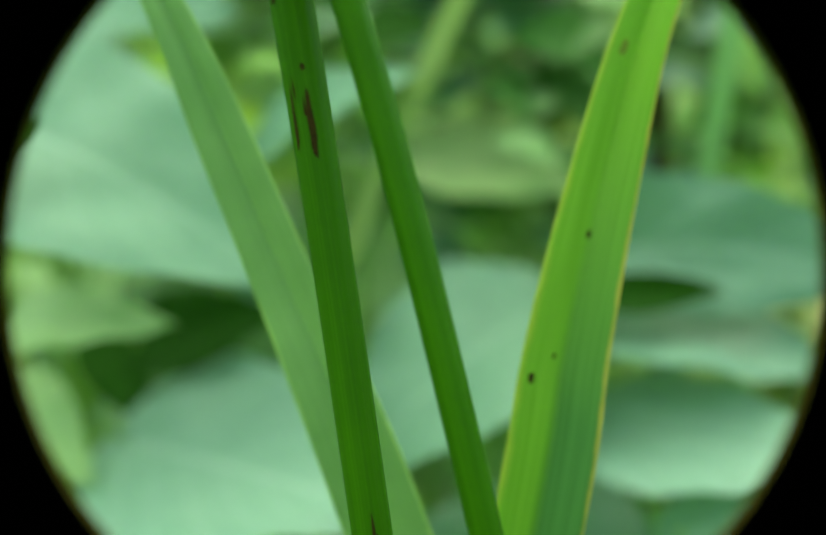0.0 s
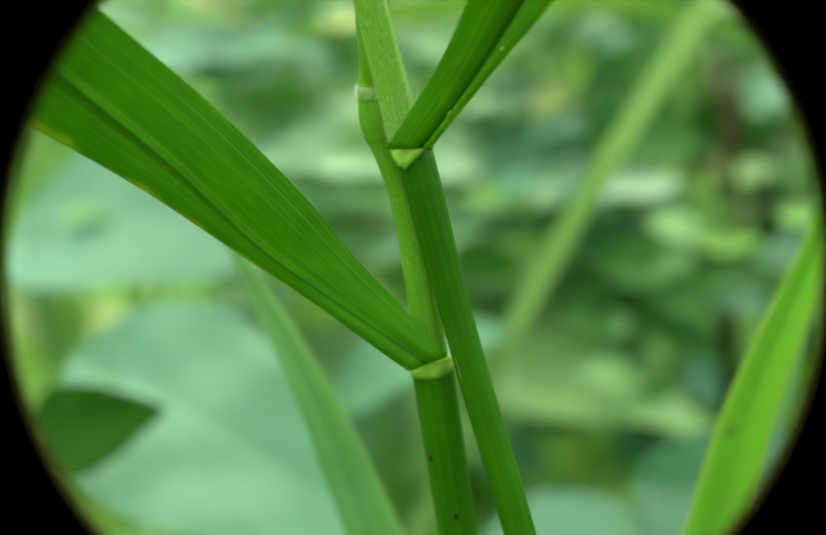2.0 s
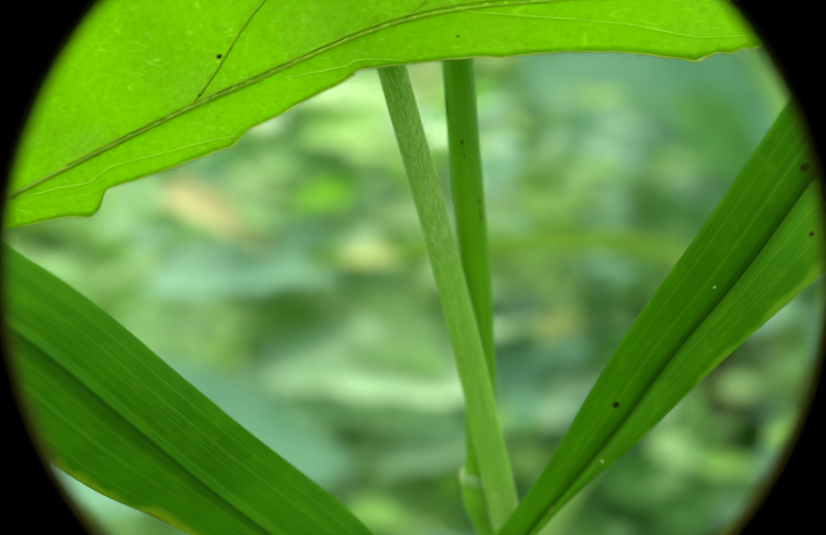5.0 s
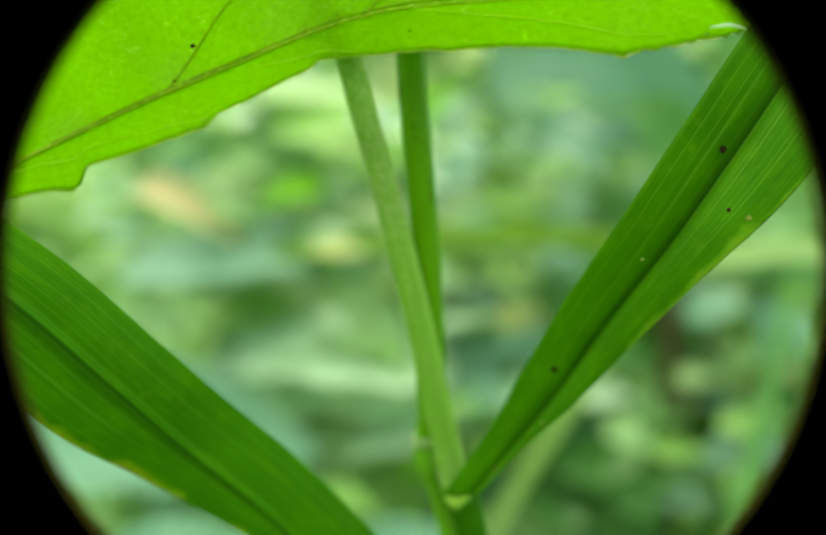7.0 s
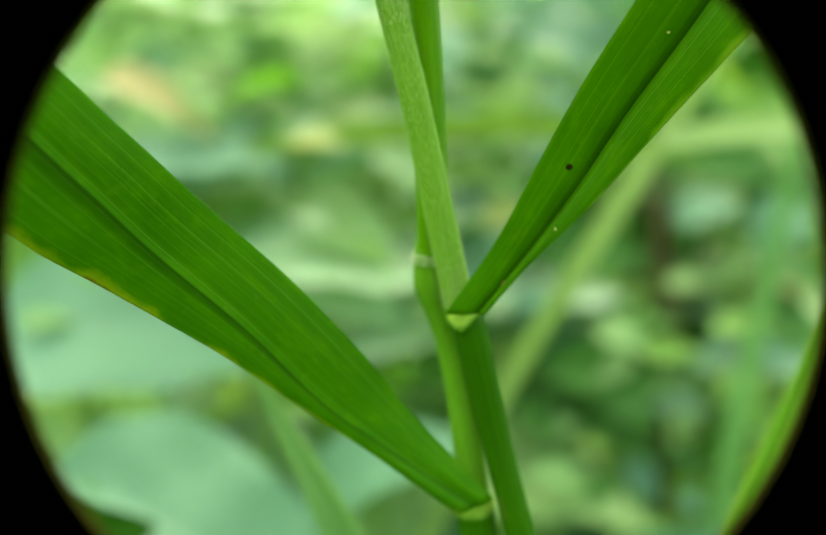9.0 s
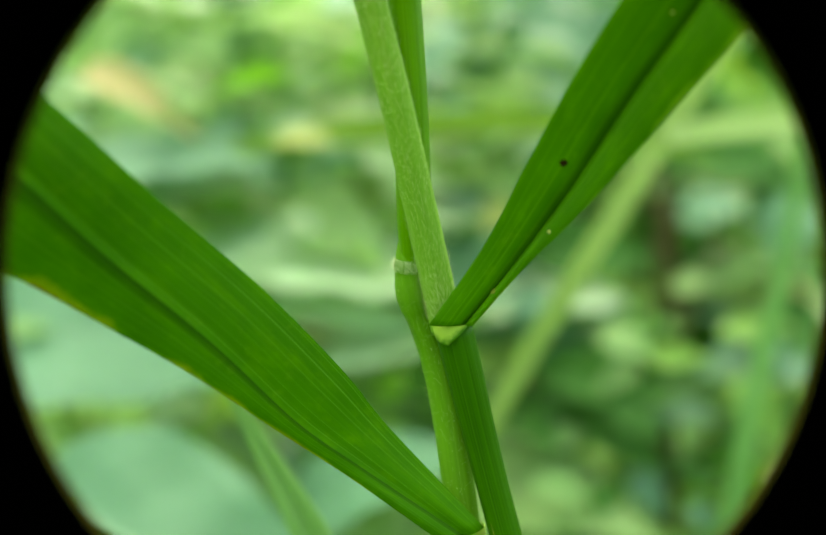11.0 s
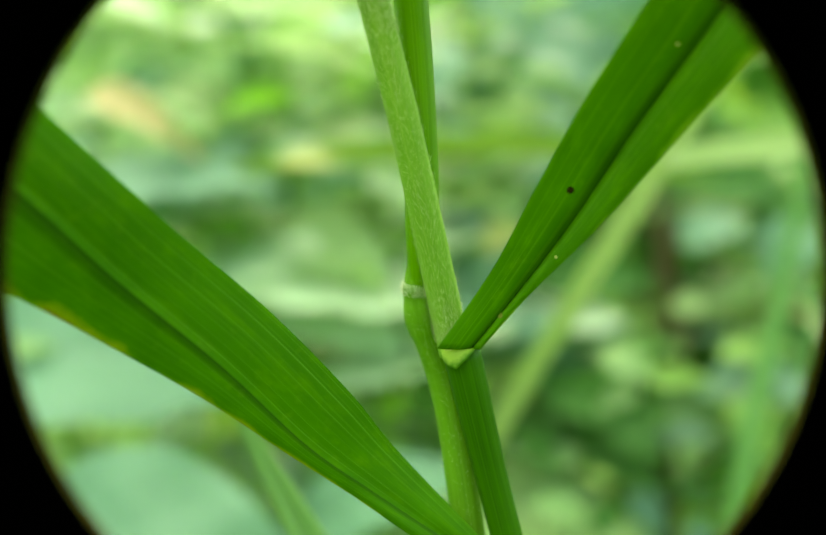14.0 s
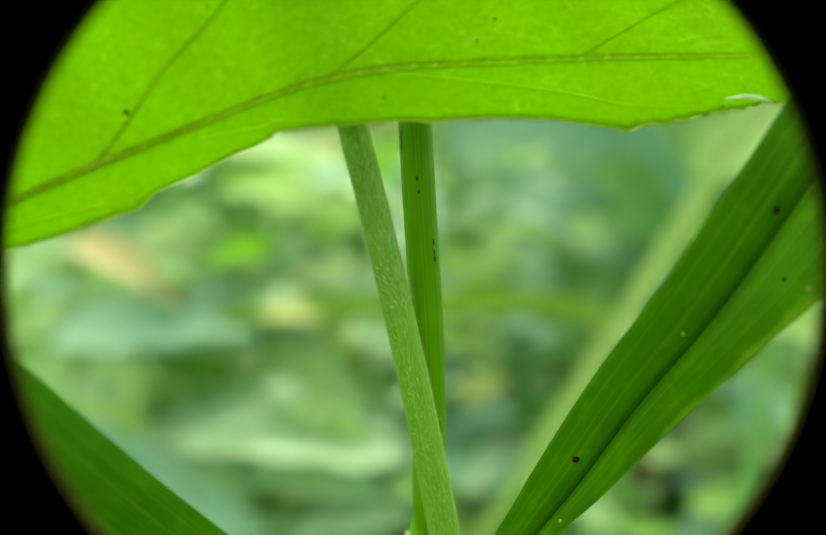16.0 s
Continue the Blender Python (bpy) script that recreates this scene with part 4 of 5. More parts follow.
# how far the torn part hangs below the midrib, from the base to the tip
LEAF_HANG = [(-0.089, 0.0008), (-0.07, 0.003), (-0.06, 0.0058), (-0.0566, 0.0074), (-0.0553, 0.0072), (-0.0545, 0.0049), (-0.0459, 0.0062), (-0.0379, 0.0069), (-0.0362, 0.0055), (-0.0296, 0.0051), (-0.023, 0.0047), (-0.0222, 0.004), (-0.0146, 0.0053), (-0.0032, 0.0064), (0.005, 0.0061), (0.0123, 0.0068), (0.0166, 0.0078), (0.0209, 0.0085), (0.0248, 0.0078), (0.0339, 0.006), (0.042, 0.0053), (0.0641, 0.0019), (0.08, 0.0004)]


def lamina(t, s):
    """A place on the leaf above its midrib: t along it, s from it to the upper edge."""
    c = spline(LEAF_RIB, t)
    h = number(LEAF_HIGH, t)
    p = c + Vector((h * 0.30 * s, -h * (0.10 * s + 0.12 * s * s), h * s * 0.98))
    p.y += 0.0010 * math.sin((c.x + h * 0.55 * s) * 420) * min(s * 6, 1)
    return p


def rib_place(x):
    return min(range(400), key=lambda q: abs(spline(LEAF_RIB, q / 400).x - x)) / 400


def overhead_leaf():
    """A lime leaf seen from below against the light; its torn lower edge hangs before the stems."""
    ob = thing("broad_leaf", "bright lime-green broad leaf with a torn hairy edge, lit from above", "leaf")
    rnd = random.Random(3)
    verts, faces, uvs = [], [], []
    steps, lo, hi = 260, 8, 22
    for k in range(steps + 1):
        t = k / steps
        c = spline(LEAF_RIB, t)
        x = c.x
        dn = along_keys(LEAF_HANG, x)
        dn += 0.00010 * noise.noise(Vector((x * 1400, 0, 1))) + 0.00035 * max(0, noise.noise(Vector((x * 420, 3, 1))))
        if 0.0198 < x < 0.039:
            # small teeth that point to the tip
            dn += 0.0006 * ((x * 420) % 1.0) - 0.0003
        for j in range(lo + 1):
            s = 1 - j / lo
            verts.append(c + Vector((0, 0.0015 * s + 0.0005 * math.sin(t * 40) * s, -dn * s)))
            uvs.append((0.5 - 0.5 * s, t))
        for j in range(1, hi + 1):
            verts.append(lamina(t, j / hi))
            uvs.append((0.5 + 0.5 * j / hi, t))
    w = lo + hi + 1
    for k in range(steps):
        for j in range(w - 1):
            faces.append((k * w + j, k * w + j + 1, (k + 1) * w + j + 1, (k + 1) * w + j))
    bl = mesh_object("leaf_blade", verts, faces, uvs, M_CANOPY, ob)
    mod = bl.modifiers.new("thickness", "SOLIDIFY")
    mod.thickness, mod.offset = 0.00025, 0.0
    front = Vector((0, -0.00010, 0))
    tube("midrib", [tuple(Vector(p) + front) for p in LEAF_RIB[:-1]], [0.00040, 0.00036, 0.00030, 0.00023, 0.00016, 0.00010], M_RIB, ob, "raised olive midrib", steps=80, sides=12)
    # thin dark tube that draws the shade above the midrib
    over = [tuple(lamina(0.13 + 0.70 * q / 40, 0.011) + front * (3.5 - 2.0 * q / 40)) for q in range(41)]
    tube("midrib_groove", over, [0.00017, 0.00015, 0.00012, 0.00009, 0.00006], M_RIB_DARK, ob, "dark line for the shade beside the midrib", steps=90, sides=8)
    # pale knots along the midrib
    for q in range(26):
        t = 0.18 + 0.023 * q + rnd.uniform(-.006, .006)
        c = spline(LEAF_RIB, t) + front * 5.2
        d = (spline(LEAF_RIB, t + 0.01) - spline(LEAF_RIB, t - 0.01)).normalized() * rnd.uniform(0.0002, 0.0005)
        up = Vector((0, 0, rnd.uniform(0.0, 0.00025)))
        tube("knot", [tuple(c - d), tuple(c + up), tuple(c + d)], [0.00006, 0.00010, 0.00005], M_VEIN, ob, steps=4, sides=6)
    # large side veins run up and towards the tip
    for x0, dt, top, strong in ((-0.0433, 0.32, 0.9, 0.00015), (-0.016, 0.44, 0.55, 0.00011), (0.0138, 0.38, 0.45, 8e-05)):
        t = rib_place(x0)
        pts = [tuple(lamina(t + dt * top * (q / 30) * (1.1 - 0.1 * q / 30), top * q / 30) + front * 1.8) for q in range(31)]
        tube("side_vein", pts, [strong, strong * 0.9, strong * 0.7, strong * 0.4], M_RIB_DARK, ob, "dark olive side vein", steps=60, sides=8)
    # pale veins of the hanging part
    for x0, x1, f0, f1 in ((-0.0667, -0.0356, 0.15, 0.86), (-0.0309, -0.015, 0.22, 0.97), (-0.0087, 0.0282, 0.02, 0.8)):
        pts = []
        for q in range(25):
            x = x0 + (x1 - x0) * q / 24
            f = f0 + (f1 - f0) * (q / 24) ** 0.8
            c = spline(LEAF_RIB, rib_place(x))
            pts.append(tuple(c + Vector((0, 0.0015 * f + 0.0005 * math.sin(rib_place(x) * 40) * f - 0.0002, -along_keys(LEAF_HANG, x) * f))))
        tube("side_vein", pts, [0.00008, 0.00010, 0.00009, 0.00004], M_VEIN, ob, "pale side vein", steps=48, sides=8)
    # dark ticks that stand on the midrib
    tick_v, tick_f = [], []
    for k in range(70):
        t = rnd.uniform(0.16, 0.80)
        top = rnd.uniform(0.012, 0.040)
        pts = [tuple(lamina(t - 0.006 * q / 3 * rnd.uniform(0.2, 1.2), 0.006 + top * q / 3) + front * 1.5) for q in range(4)]
        v, f, _ = tube_data(pts, [0.00007, 0.00005, 0.00002], steps=6, sides=4)
        i0 = len(tick_v)
        tick_v += v
        tick_f += [tuple(i0 + i for i in face) for face in f]
    tagged(mesh_object("veinlet", tick_v, tick_f, None, M_RIB_DARK, ob, "fine dark veinlets on the midrib"), kind="stuff")
    margin = [tuple(Vector(verts[k * w]) + front) for k in range(26, 232, 2)]
    tube("margin", margin, [0.00009, 0.00012, 0.00010, 0.00012, 0.00009], M_MARGIN, ob, "pale rim of the torn edge", steps=206, sides=6)
    hv, hf = [], []
    for k in range(1300):
        row = rnd.randrange(30, steps - 16)
        q = Vector(verts[row * w]) + Vector((rnd.uniform(-.0003, .0003), 0, 0.0001))
        long = 1.5 if 0.0 < q.x < 0.014 else 0.8
        tip = q + Vector((rnd.uniform(-.0002, .0003), rnd.uniform(-.0003, .0003), -rnd.uniform(.0003, .0008) * long))
        i0 = len(hv)
        hv += [q + Vector((0.00002, 0, 0)), q - Vector((0.00002, 0, 0)), q + Vector((0, 0.00003, 0)), tip]
        hf += [(i0, i0 + 1, i0 + 3), (i0 + 1, i0 + 2, i0 + 3), (i0 + 2, i0, i0 + 3)]
    tagged(mesh_object("edge_hairs", hv, hf, None, M_HAIR, ob, "fine pale hairs along the edge"), kind="stuff")
    # a whitish strip of torn skin curls off the edge near the tip
    flap = [(0.033, -0.0199, 0.4653), (0.0354, -0.0206, 0.4655), (0.0372, -0.020900000000000002, 0.4652), (0.0386, -0.0206, 0.4649)]
    a, b = sides(flap, [0.0001, 0.00028, 0.00026, 0.0001], [0.0001, 0.00022, 0.00022, 0.0001], 0.0)
    blade("torn_flap", edges(flap, a, b), M_TORN, ob, "whitish curl of torn leaf skin", steps=12, across=4, thick=0.0001)
    for x, z, s in ((-0.0391, 0.4612, 0.0006), (-0.0416, 0.4563, 0.0003), (-0.0091, 0.4637, 0.0003), (0.0019, 0.4709, 0.0003), (0.004, 0.4736, 0.0003)):
        spot(bl, (x, -0.0222, z), (0, -1, 0.1), (1, 0, 0.5), s * 1.3, s)
    for x, z, s in ((-0.0227, 0.4592, 0.0007), (-0.0214, 0.4602, 0.0006), (-0.0378, 0.4511, 0.0004), (0.0325, 0.4643, 0.0006), (0.0209, 0.4618, 0.0004)):
        spot(bl, (x, -0.0198, z), (0, -1, 0.1), (1, 0, 0.3), s * 1.6, s * 0.6, M_STAIN)
    return ob


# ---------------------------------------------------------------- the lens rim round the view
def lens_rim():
    """The round black mount of a close-up lens, carried before the camera as a mask."""
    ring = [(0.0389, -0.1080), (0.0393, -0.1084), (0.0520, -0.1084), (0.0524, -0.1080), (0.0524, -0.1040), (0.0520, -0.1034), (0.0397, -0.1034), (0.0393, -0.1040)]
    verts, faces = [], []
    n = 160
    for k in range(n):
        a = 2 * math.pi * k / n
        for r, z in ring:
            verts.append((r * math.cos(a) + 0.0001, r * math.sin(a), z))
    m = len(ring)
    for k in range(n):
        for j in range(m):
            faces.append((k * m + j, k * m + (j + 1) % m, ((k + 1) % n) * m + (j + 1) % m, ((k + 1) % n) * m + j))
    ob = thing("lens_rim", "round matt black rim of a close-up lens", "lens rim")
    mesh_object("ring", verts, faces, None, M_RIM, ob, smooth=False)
    # added brown ring: the lens's colour fringe, built as a part
    colour_fringe, lf = [], []
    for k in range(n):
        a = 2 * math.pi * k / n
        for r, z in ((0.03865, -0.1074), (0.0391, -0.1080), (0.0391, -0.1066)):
            colour_fringe.append((r * math.cos(a) + 0.0001, r * math.sin(a), z))
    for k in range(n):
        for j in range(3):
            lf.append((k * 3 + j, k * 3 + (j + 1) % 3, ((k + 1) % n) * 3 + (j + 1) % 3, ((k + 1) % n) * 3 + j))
    mesh_object("colour_fringe", colour_fringe, lf, None, M_COLOUR_FRINGE, ob, "thin brown ring imitating the colour fringe of the lens", smooth=False)
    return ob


# ---------------------------------------------------------------- build
ground()
undergrowth()

B0, B1, B2 = LEAF_BLUE
plant = big_plant("broadleaf_plant", "low plant with large blue-green broad leaves", (-0.11, 0.21, 0.0), (-0.10, 0.20, 0.37))
add_leaf(plant, B0, (-0.047, 0.100, 0.3405), (0.85, -0.30, -0.38), (0.10, -0.90, 0.45), 0.080, 0.72)
add_leaf(plant, B1, (-0.080, 0.155, 0.3890), (0.92, -0.25, 0.05), (0.0, -0.75, 0.65), 0.088, 0.66)
add_leaf(plant, LEAF_MINT[0], (-0.064, 0.110, 0.3085), (0.85, -0.30, 0.20), (0.0, -0.60, 0.80), 0.050, 0.65)
add_leaf(plant, LEAF_PALE, (-0.026, 0.104, 0.2800), (0.75, -0.50, -0.05), (0.05, -0.70, 0.72), 0.082, 0.85)
add_leaf(plant, LEAF_DARK_AND_GAP, (-0.0735, 0.085, 0.3475), (0.95, -0.10, 0.25), (0.0, -0.95, 0.20), 0.031, 0.95)
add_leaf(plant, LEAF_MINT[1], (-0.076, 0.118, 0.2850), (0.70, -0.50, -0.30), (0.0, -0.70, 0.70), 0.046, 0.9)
# two blackish leaves that paint the shade of a gap between the leaves
add_leaf(plant, LEAF_DARK_AND_GAP, (-0.059, 0.135, 0.2960), (0.45, -0.30, -0.80), (0.0, -0.90, 0.30), 0.031, 0.9)
add_leaf(plant, LEAF_DARK_AND_GAP, (-0.038, 0.130, 0.3060), (0.90, -0.20, 0.20), (0.0, -0.90, 0.30), 0.038, 0.8)
add_leaf(plant, LEAF_DEEP[2], (-0.055, 0.190, 0.2950), (0.80, -0.30, -0.20), (0.0, -0.60, 0.70), 0.080, 0.9)
plant = big_plant("broadleaf_plant", "low plant with large blue-green broad leaves", (0.06, 0.22, 0.0), (0.05, 0.20, 0.36))
add_leaf(plant, B1, (0.022, 0.118, 0.2960), (-0.65, -0.45, -0.40), (0.0, -0.60, 0.75), 0.066, 0.85)
add_leaf(plant, B2, (0.086, 0.122, 0.3225), (0.85, -0.25, -0.05), (0.1, -0.97, 0.20), 0.070, 0.52)
add_leaf(plant, B1, (0.080, 0.120, 0.3030), (0.90, -0.30, -0.05), (0.0, -0.50, 0.90), 0.055, 0.65)
# blackish leaf standing in for a shaded gap
add_leaf(plant, LEAF_DARK_AND_GAP, (0.0665, 0.112, 0.3145), (0.95, -0.10, 0.05), (0.0, -0.95, 0.2), 0.026, 0.5)
add_leaf(plant, B0, (0.0830, 0.101, 0.2700), (0.90, -0.10, 0.35), (0.0, -0.95, 0.2), 0.032, 0.6)
add_leaf(plant, LEAF_PALE, (0.076, 0.110, 0.2830), (0.80, -0.45, -0.05), (-0.05, -0.65, 0.75), 0.062, 0.70)
add_leaf(plant, B0, (-0.009, 0.130, 0.3560), (0.70, -0.40, 0.40), (-0.2, -0.60, 0.75), 0.050, 0.7)
add_leaf(plant, LEAF_MINT[1], (0.035, 0.170, 0.3450), (0.80, -0.40, -0.20), (0.0, -0.60, 0.70), 0.070, 0.8)
add_leaf(plant, LEAF_DEEP[2], (0.060, 0.190, 0.3720), (0.80, -0.30, 0.10), (0.0, -0.65, 0.70), 0.070, 0.8)
add_leaf(plant, B2, (0.024, 0.185, 0.4000), (0.85, -0.30, 0.05), (0.0, -0.80, 0.60), 0.075, 0.75)
add_leaf(plant, LEAF_DEEP[1], (0.105, 0.215, 0.4150), (0.80, -0.30, -0.20), (0.0, -0.70, 0.60), 0.070, 0.8)
add_leaf(plant, LEAF_LIME[1], (-0.027, 0.150, 0.3700), (0.60, -0.40, 0.10), (0.0, -0.60, 0.80), 0.024, 0.9)
add_leaf(plant, LEAF_DEAD, (0.044, 0.200, 0.3740), (0.50, -0.20, -0.60), (0.1, -0.80, 0.60), 0.026, 0.8)
add_leaf(plant, B2, (0.045, 0.120, 0.2500), (0.40, -0.70, -0.20), (0.0, -0.50, 0.80), 0.070, 0.9)
plant = big_plant("broadleaf_plant", "taller plant with pale blue-green and yellowing leaves", (-0.03, 0.24, 0.0), (-0.04, 0.21, 0.50))
add_leaf(plant, LEAF_PALE, (-0.066, 0.160, 0.4380), (0.95, -0.20, 0.06), (0.0, -0.62, 0.80), 0.056, 0.55)
add_leaf(plant, B0, (0.070, 0.215, 0.500), (0.85, -0.10, -0.35), (0.1, -1.00, 0.15), 0.085, 0.75)
add_leaf(plant, B1, (0.052, 0.255, 0.485), (-0.50, -0.10, -0.60), (0.1, -0.80, 0.50), 0.060, 0.75)
add_leaf(plant, LEAF_DEEP[2], (0.085, 0.200, 0.478), (0.60, -0.10, -0.70), (0.1, -0.95, 0.25), 0.045, 0.75)
add_leaf(plant, LEAF_LIME[0], (-0.032, 0.170, 0.478), (0.60, -0.50, -0.10), (0.0, -0.60, 0.80), 0.055, 0.9)
add_leaf(plant, LEAF_BRIGHT, (-0.006, 0.215, 0.484), (0.50, -0.30, 0.60), (0.1, -0.60, 0.80), 0.048, 0.8)
add_leaf(plant, LEAF_YELLOW, (-0.027, 0.150, 0.4420), (0.90, -0.30, 0.0), (0.0, -0.60, 0.80), 0.018, 0.8)
add_leaf(plant, LEAF_YELLOW, (0.0270, 0.165, 0.4225), (0.70, -0.30, 0.2), (0.0, -0.80, 0.60), 0.014, 1.2)
add_leaf(plant, LEAF_MINT[0], (-0.062, 0.190, 0.462), (0.85, -0.30, -0.05), (0.0, -0.35, 0.90), 0.060, 0.9)
add_leaf(plant, LEAF_MINT[1], (-0.040, 0.195, 0.495), (0.80, -0.30, -0.15), (0.1, -0.40, 0.90), 0.065, 0.9)
add_leaf(plant, LEAF_MINT[0], (-0.095, 0.185, 0.438), (0.75, -0.40, 0.10), (0.0, -0.40, 0.90), 0.055, 0.9)
add_leaf(plant, LEAF_MINT[1], (-0.045, 0.185, 0.428), (0.85, -0.25, -0.10), (0.0, -0.40, 0.90), 0.050, 0.8)
add_leaf(plant, LEAF_MINT[0], (-0.010, 0.200, 0.455), (-0.75, -0.30, 0.05), (0.1, -0.40, 0.90), 0.050, 0.8)
add_leaf(plant, LEAF_SKY_SHEEN, (-0.055, 0.175, 0.400), (0.80, -0.30, 0.05), (0.0, -0.45, 0.85), 0.055, 0.8)
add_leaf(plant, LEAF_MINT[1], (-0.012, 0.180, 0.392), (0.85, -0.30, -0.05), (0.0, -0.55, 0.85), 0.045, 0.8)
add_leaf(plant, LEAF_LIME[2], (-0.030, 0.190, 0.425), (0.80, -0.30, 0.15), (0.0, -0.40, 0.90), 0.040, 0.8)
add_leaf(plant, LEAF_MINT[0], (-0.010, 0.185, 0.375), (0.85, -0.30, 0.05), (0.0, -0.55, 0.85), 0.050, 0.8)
add_leaf(plant, LEAF_SKY_SHEEN, (-0.035, 0.180, 0.385), (-0.85, -0.30, 0.05), (0.0, -0.45, 0.90), 0.045, 0.8)
add_leaf(plant, LEAF_DEEP[0], (0.075, 0.225, 0.445), (0.80, -0.30, -0.10), (0.0, -0.75, 0.55), 0.075, 0.8)
add_leaf(plant, LEAF_DEEP[1], (0.050, 0.230, 0.455), (-0.70, -0.30, -0.20), (0.0, -0.75, 0.55), 0.070, 0.8)
add_leaf(plant, LEAF_DEEP[2], (0.120, 0.210, 0.385), (0.60, -0.30, -0.30), (0.0, -0.75, 0.55), 0.070, 0.8)
add_leaf(plant, LEAF_PALE, (-0.0720, 0.178, 0.4420), (0.90, -0.30, 0.12), (0.0, -0.60, 0.80), 0.046, 0.6)
add_leaf(plant, LEAF_DARK_AND_GAP, (0.0690, 0.200, 0.4190), (0.50, -0.10, -0.80), (0.0, -0.90, 0.40), 0.030, 0.8)
add_leaf(plant, LEAF_DARK_AND_GAP, (0.0930, 0.210, 0.4050), (0.30, -0.10, -0.90), (0.1, -0.90, 0.40), 0.034, 0.7)
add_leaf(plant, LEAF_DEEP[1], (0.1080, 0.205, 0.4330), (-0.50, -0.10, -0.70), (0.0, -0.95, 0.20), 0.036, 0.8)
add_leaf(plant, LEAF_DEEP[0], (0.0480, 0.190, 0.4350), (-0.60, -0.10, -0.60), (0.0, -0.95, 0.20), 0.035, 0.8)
add_leaf(plant, LEAF_DARK_AND_GAP, (0.0085, 0.150, 0.3790), (0.80, -0.20, -0.10), (0.0, -0.90, 0.40), 0.020, 0.9)
add_leaf(plant, B1, (0.0270, 0.175, 0.4030), (0.70, -0.20, -0.30), (0.0, -0.90, 0.40), 0.036, 0.9)
add_leaf(plant, LEAF_SKY_SHEEN, (-0.0200, 0.170, 0.3995), (0.80, -0.30, -0.20), (0.0, -0.60, 0.80), 0.042, 0.8)
add_leaf(plant, LEAF_SKY_SHEEN, (-0.0060, 0.172, 0.3880), (-0.80, -0.30, -0.25), (0.1, -0.60, 0.80), 0.040, 0.8)
add_leaf(plant, LEAF_SKY_SHEEN, (-0.0430, 0.172, 0.4150), (0.75, -0.30, 0.25), (0.0, -0.60, 0.80), 0.044, 0.8)
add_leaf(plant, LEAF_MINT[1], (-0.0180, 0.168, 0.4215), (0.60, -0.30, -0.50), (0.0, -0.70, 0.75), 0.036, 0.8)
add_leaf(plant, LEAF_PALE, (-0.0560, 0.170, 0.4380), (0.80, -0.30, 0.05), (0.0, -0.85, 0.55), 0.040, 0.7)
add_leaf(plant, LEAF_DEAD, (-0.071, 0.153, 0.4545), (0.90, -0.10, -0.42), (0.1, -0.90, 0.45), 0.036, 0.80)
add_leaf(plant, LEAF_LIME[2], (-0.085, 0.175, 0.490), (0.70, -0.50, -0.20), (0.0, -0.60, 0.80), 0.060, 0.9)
add_leaf(plant, LEAF_SKY_SHEEN, (0.026, 0.172, 0.400), (0.85, -0.30, 0.15), (0.0, -0.55, 0.80), 0.065, 0.7)
add_leaf(plant, LEAF_SKY_SHEEN, (-0.022, 0.168, 0.410), (-0.80, -0.30, 0.05), (0.0, -0.65, 0.80), 0.065, 0.8)
thin_blade([(0.03, 0.16, 0.0), (0.0817, 0.14, 0.336), (0.090, 0.14, 0.3791), (0.097, 0.14, 0.408), (0.106, 0.14, 0.455)], 0.0028)
band = thing("grass_shoot", "dull olive-green grass blade lying level in the undergrowth", "grass", "thin upright grass blades")
level = [(-0.06, 0.165, 0.438), (-0.02, 0.152, 0.4438), (0.0122, 0.150, 0.4459), (0.0433, 0.150, 0.4458), (0.085, 0.155, 0.436)]
sa, sb = sides(level, [0.001, 0.003, 0.0036, 0.003, 0.0006], [0.001, 0.003, 0.0036, 0.003, 0.0006], 0.001)
blade("blade", edges(level, sa, sb), M_OLIVE, band)
tube("midrib", [(x, y - 0.0004, z) for x, y, z in level], [0.0002, 0.0004, 0.0005, 0.0004, 0.0001], M_STALK, band, "greener midrib", steps=30, sides=8)
shrub = thing("woody_shrub", "dark brown upright woody stem in the undergrowth", "shrub")
tube("stem", [(0.088, 0.205, 0.0), (0.082, 0.199, 0.25), (0.0790, 0.194, 0.36), (0.0800, 0.193, 0.41), (0.0785, 0.197, 0.440)], [0.0042, 0.0040, 0.0036, 0.0030, 0.0010], M_TWIG, shrub, steps=40, sides=14)
wild = random.Random(21)
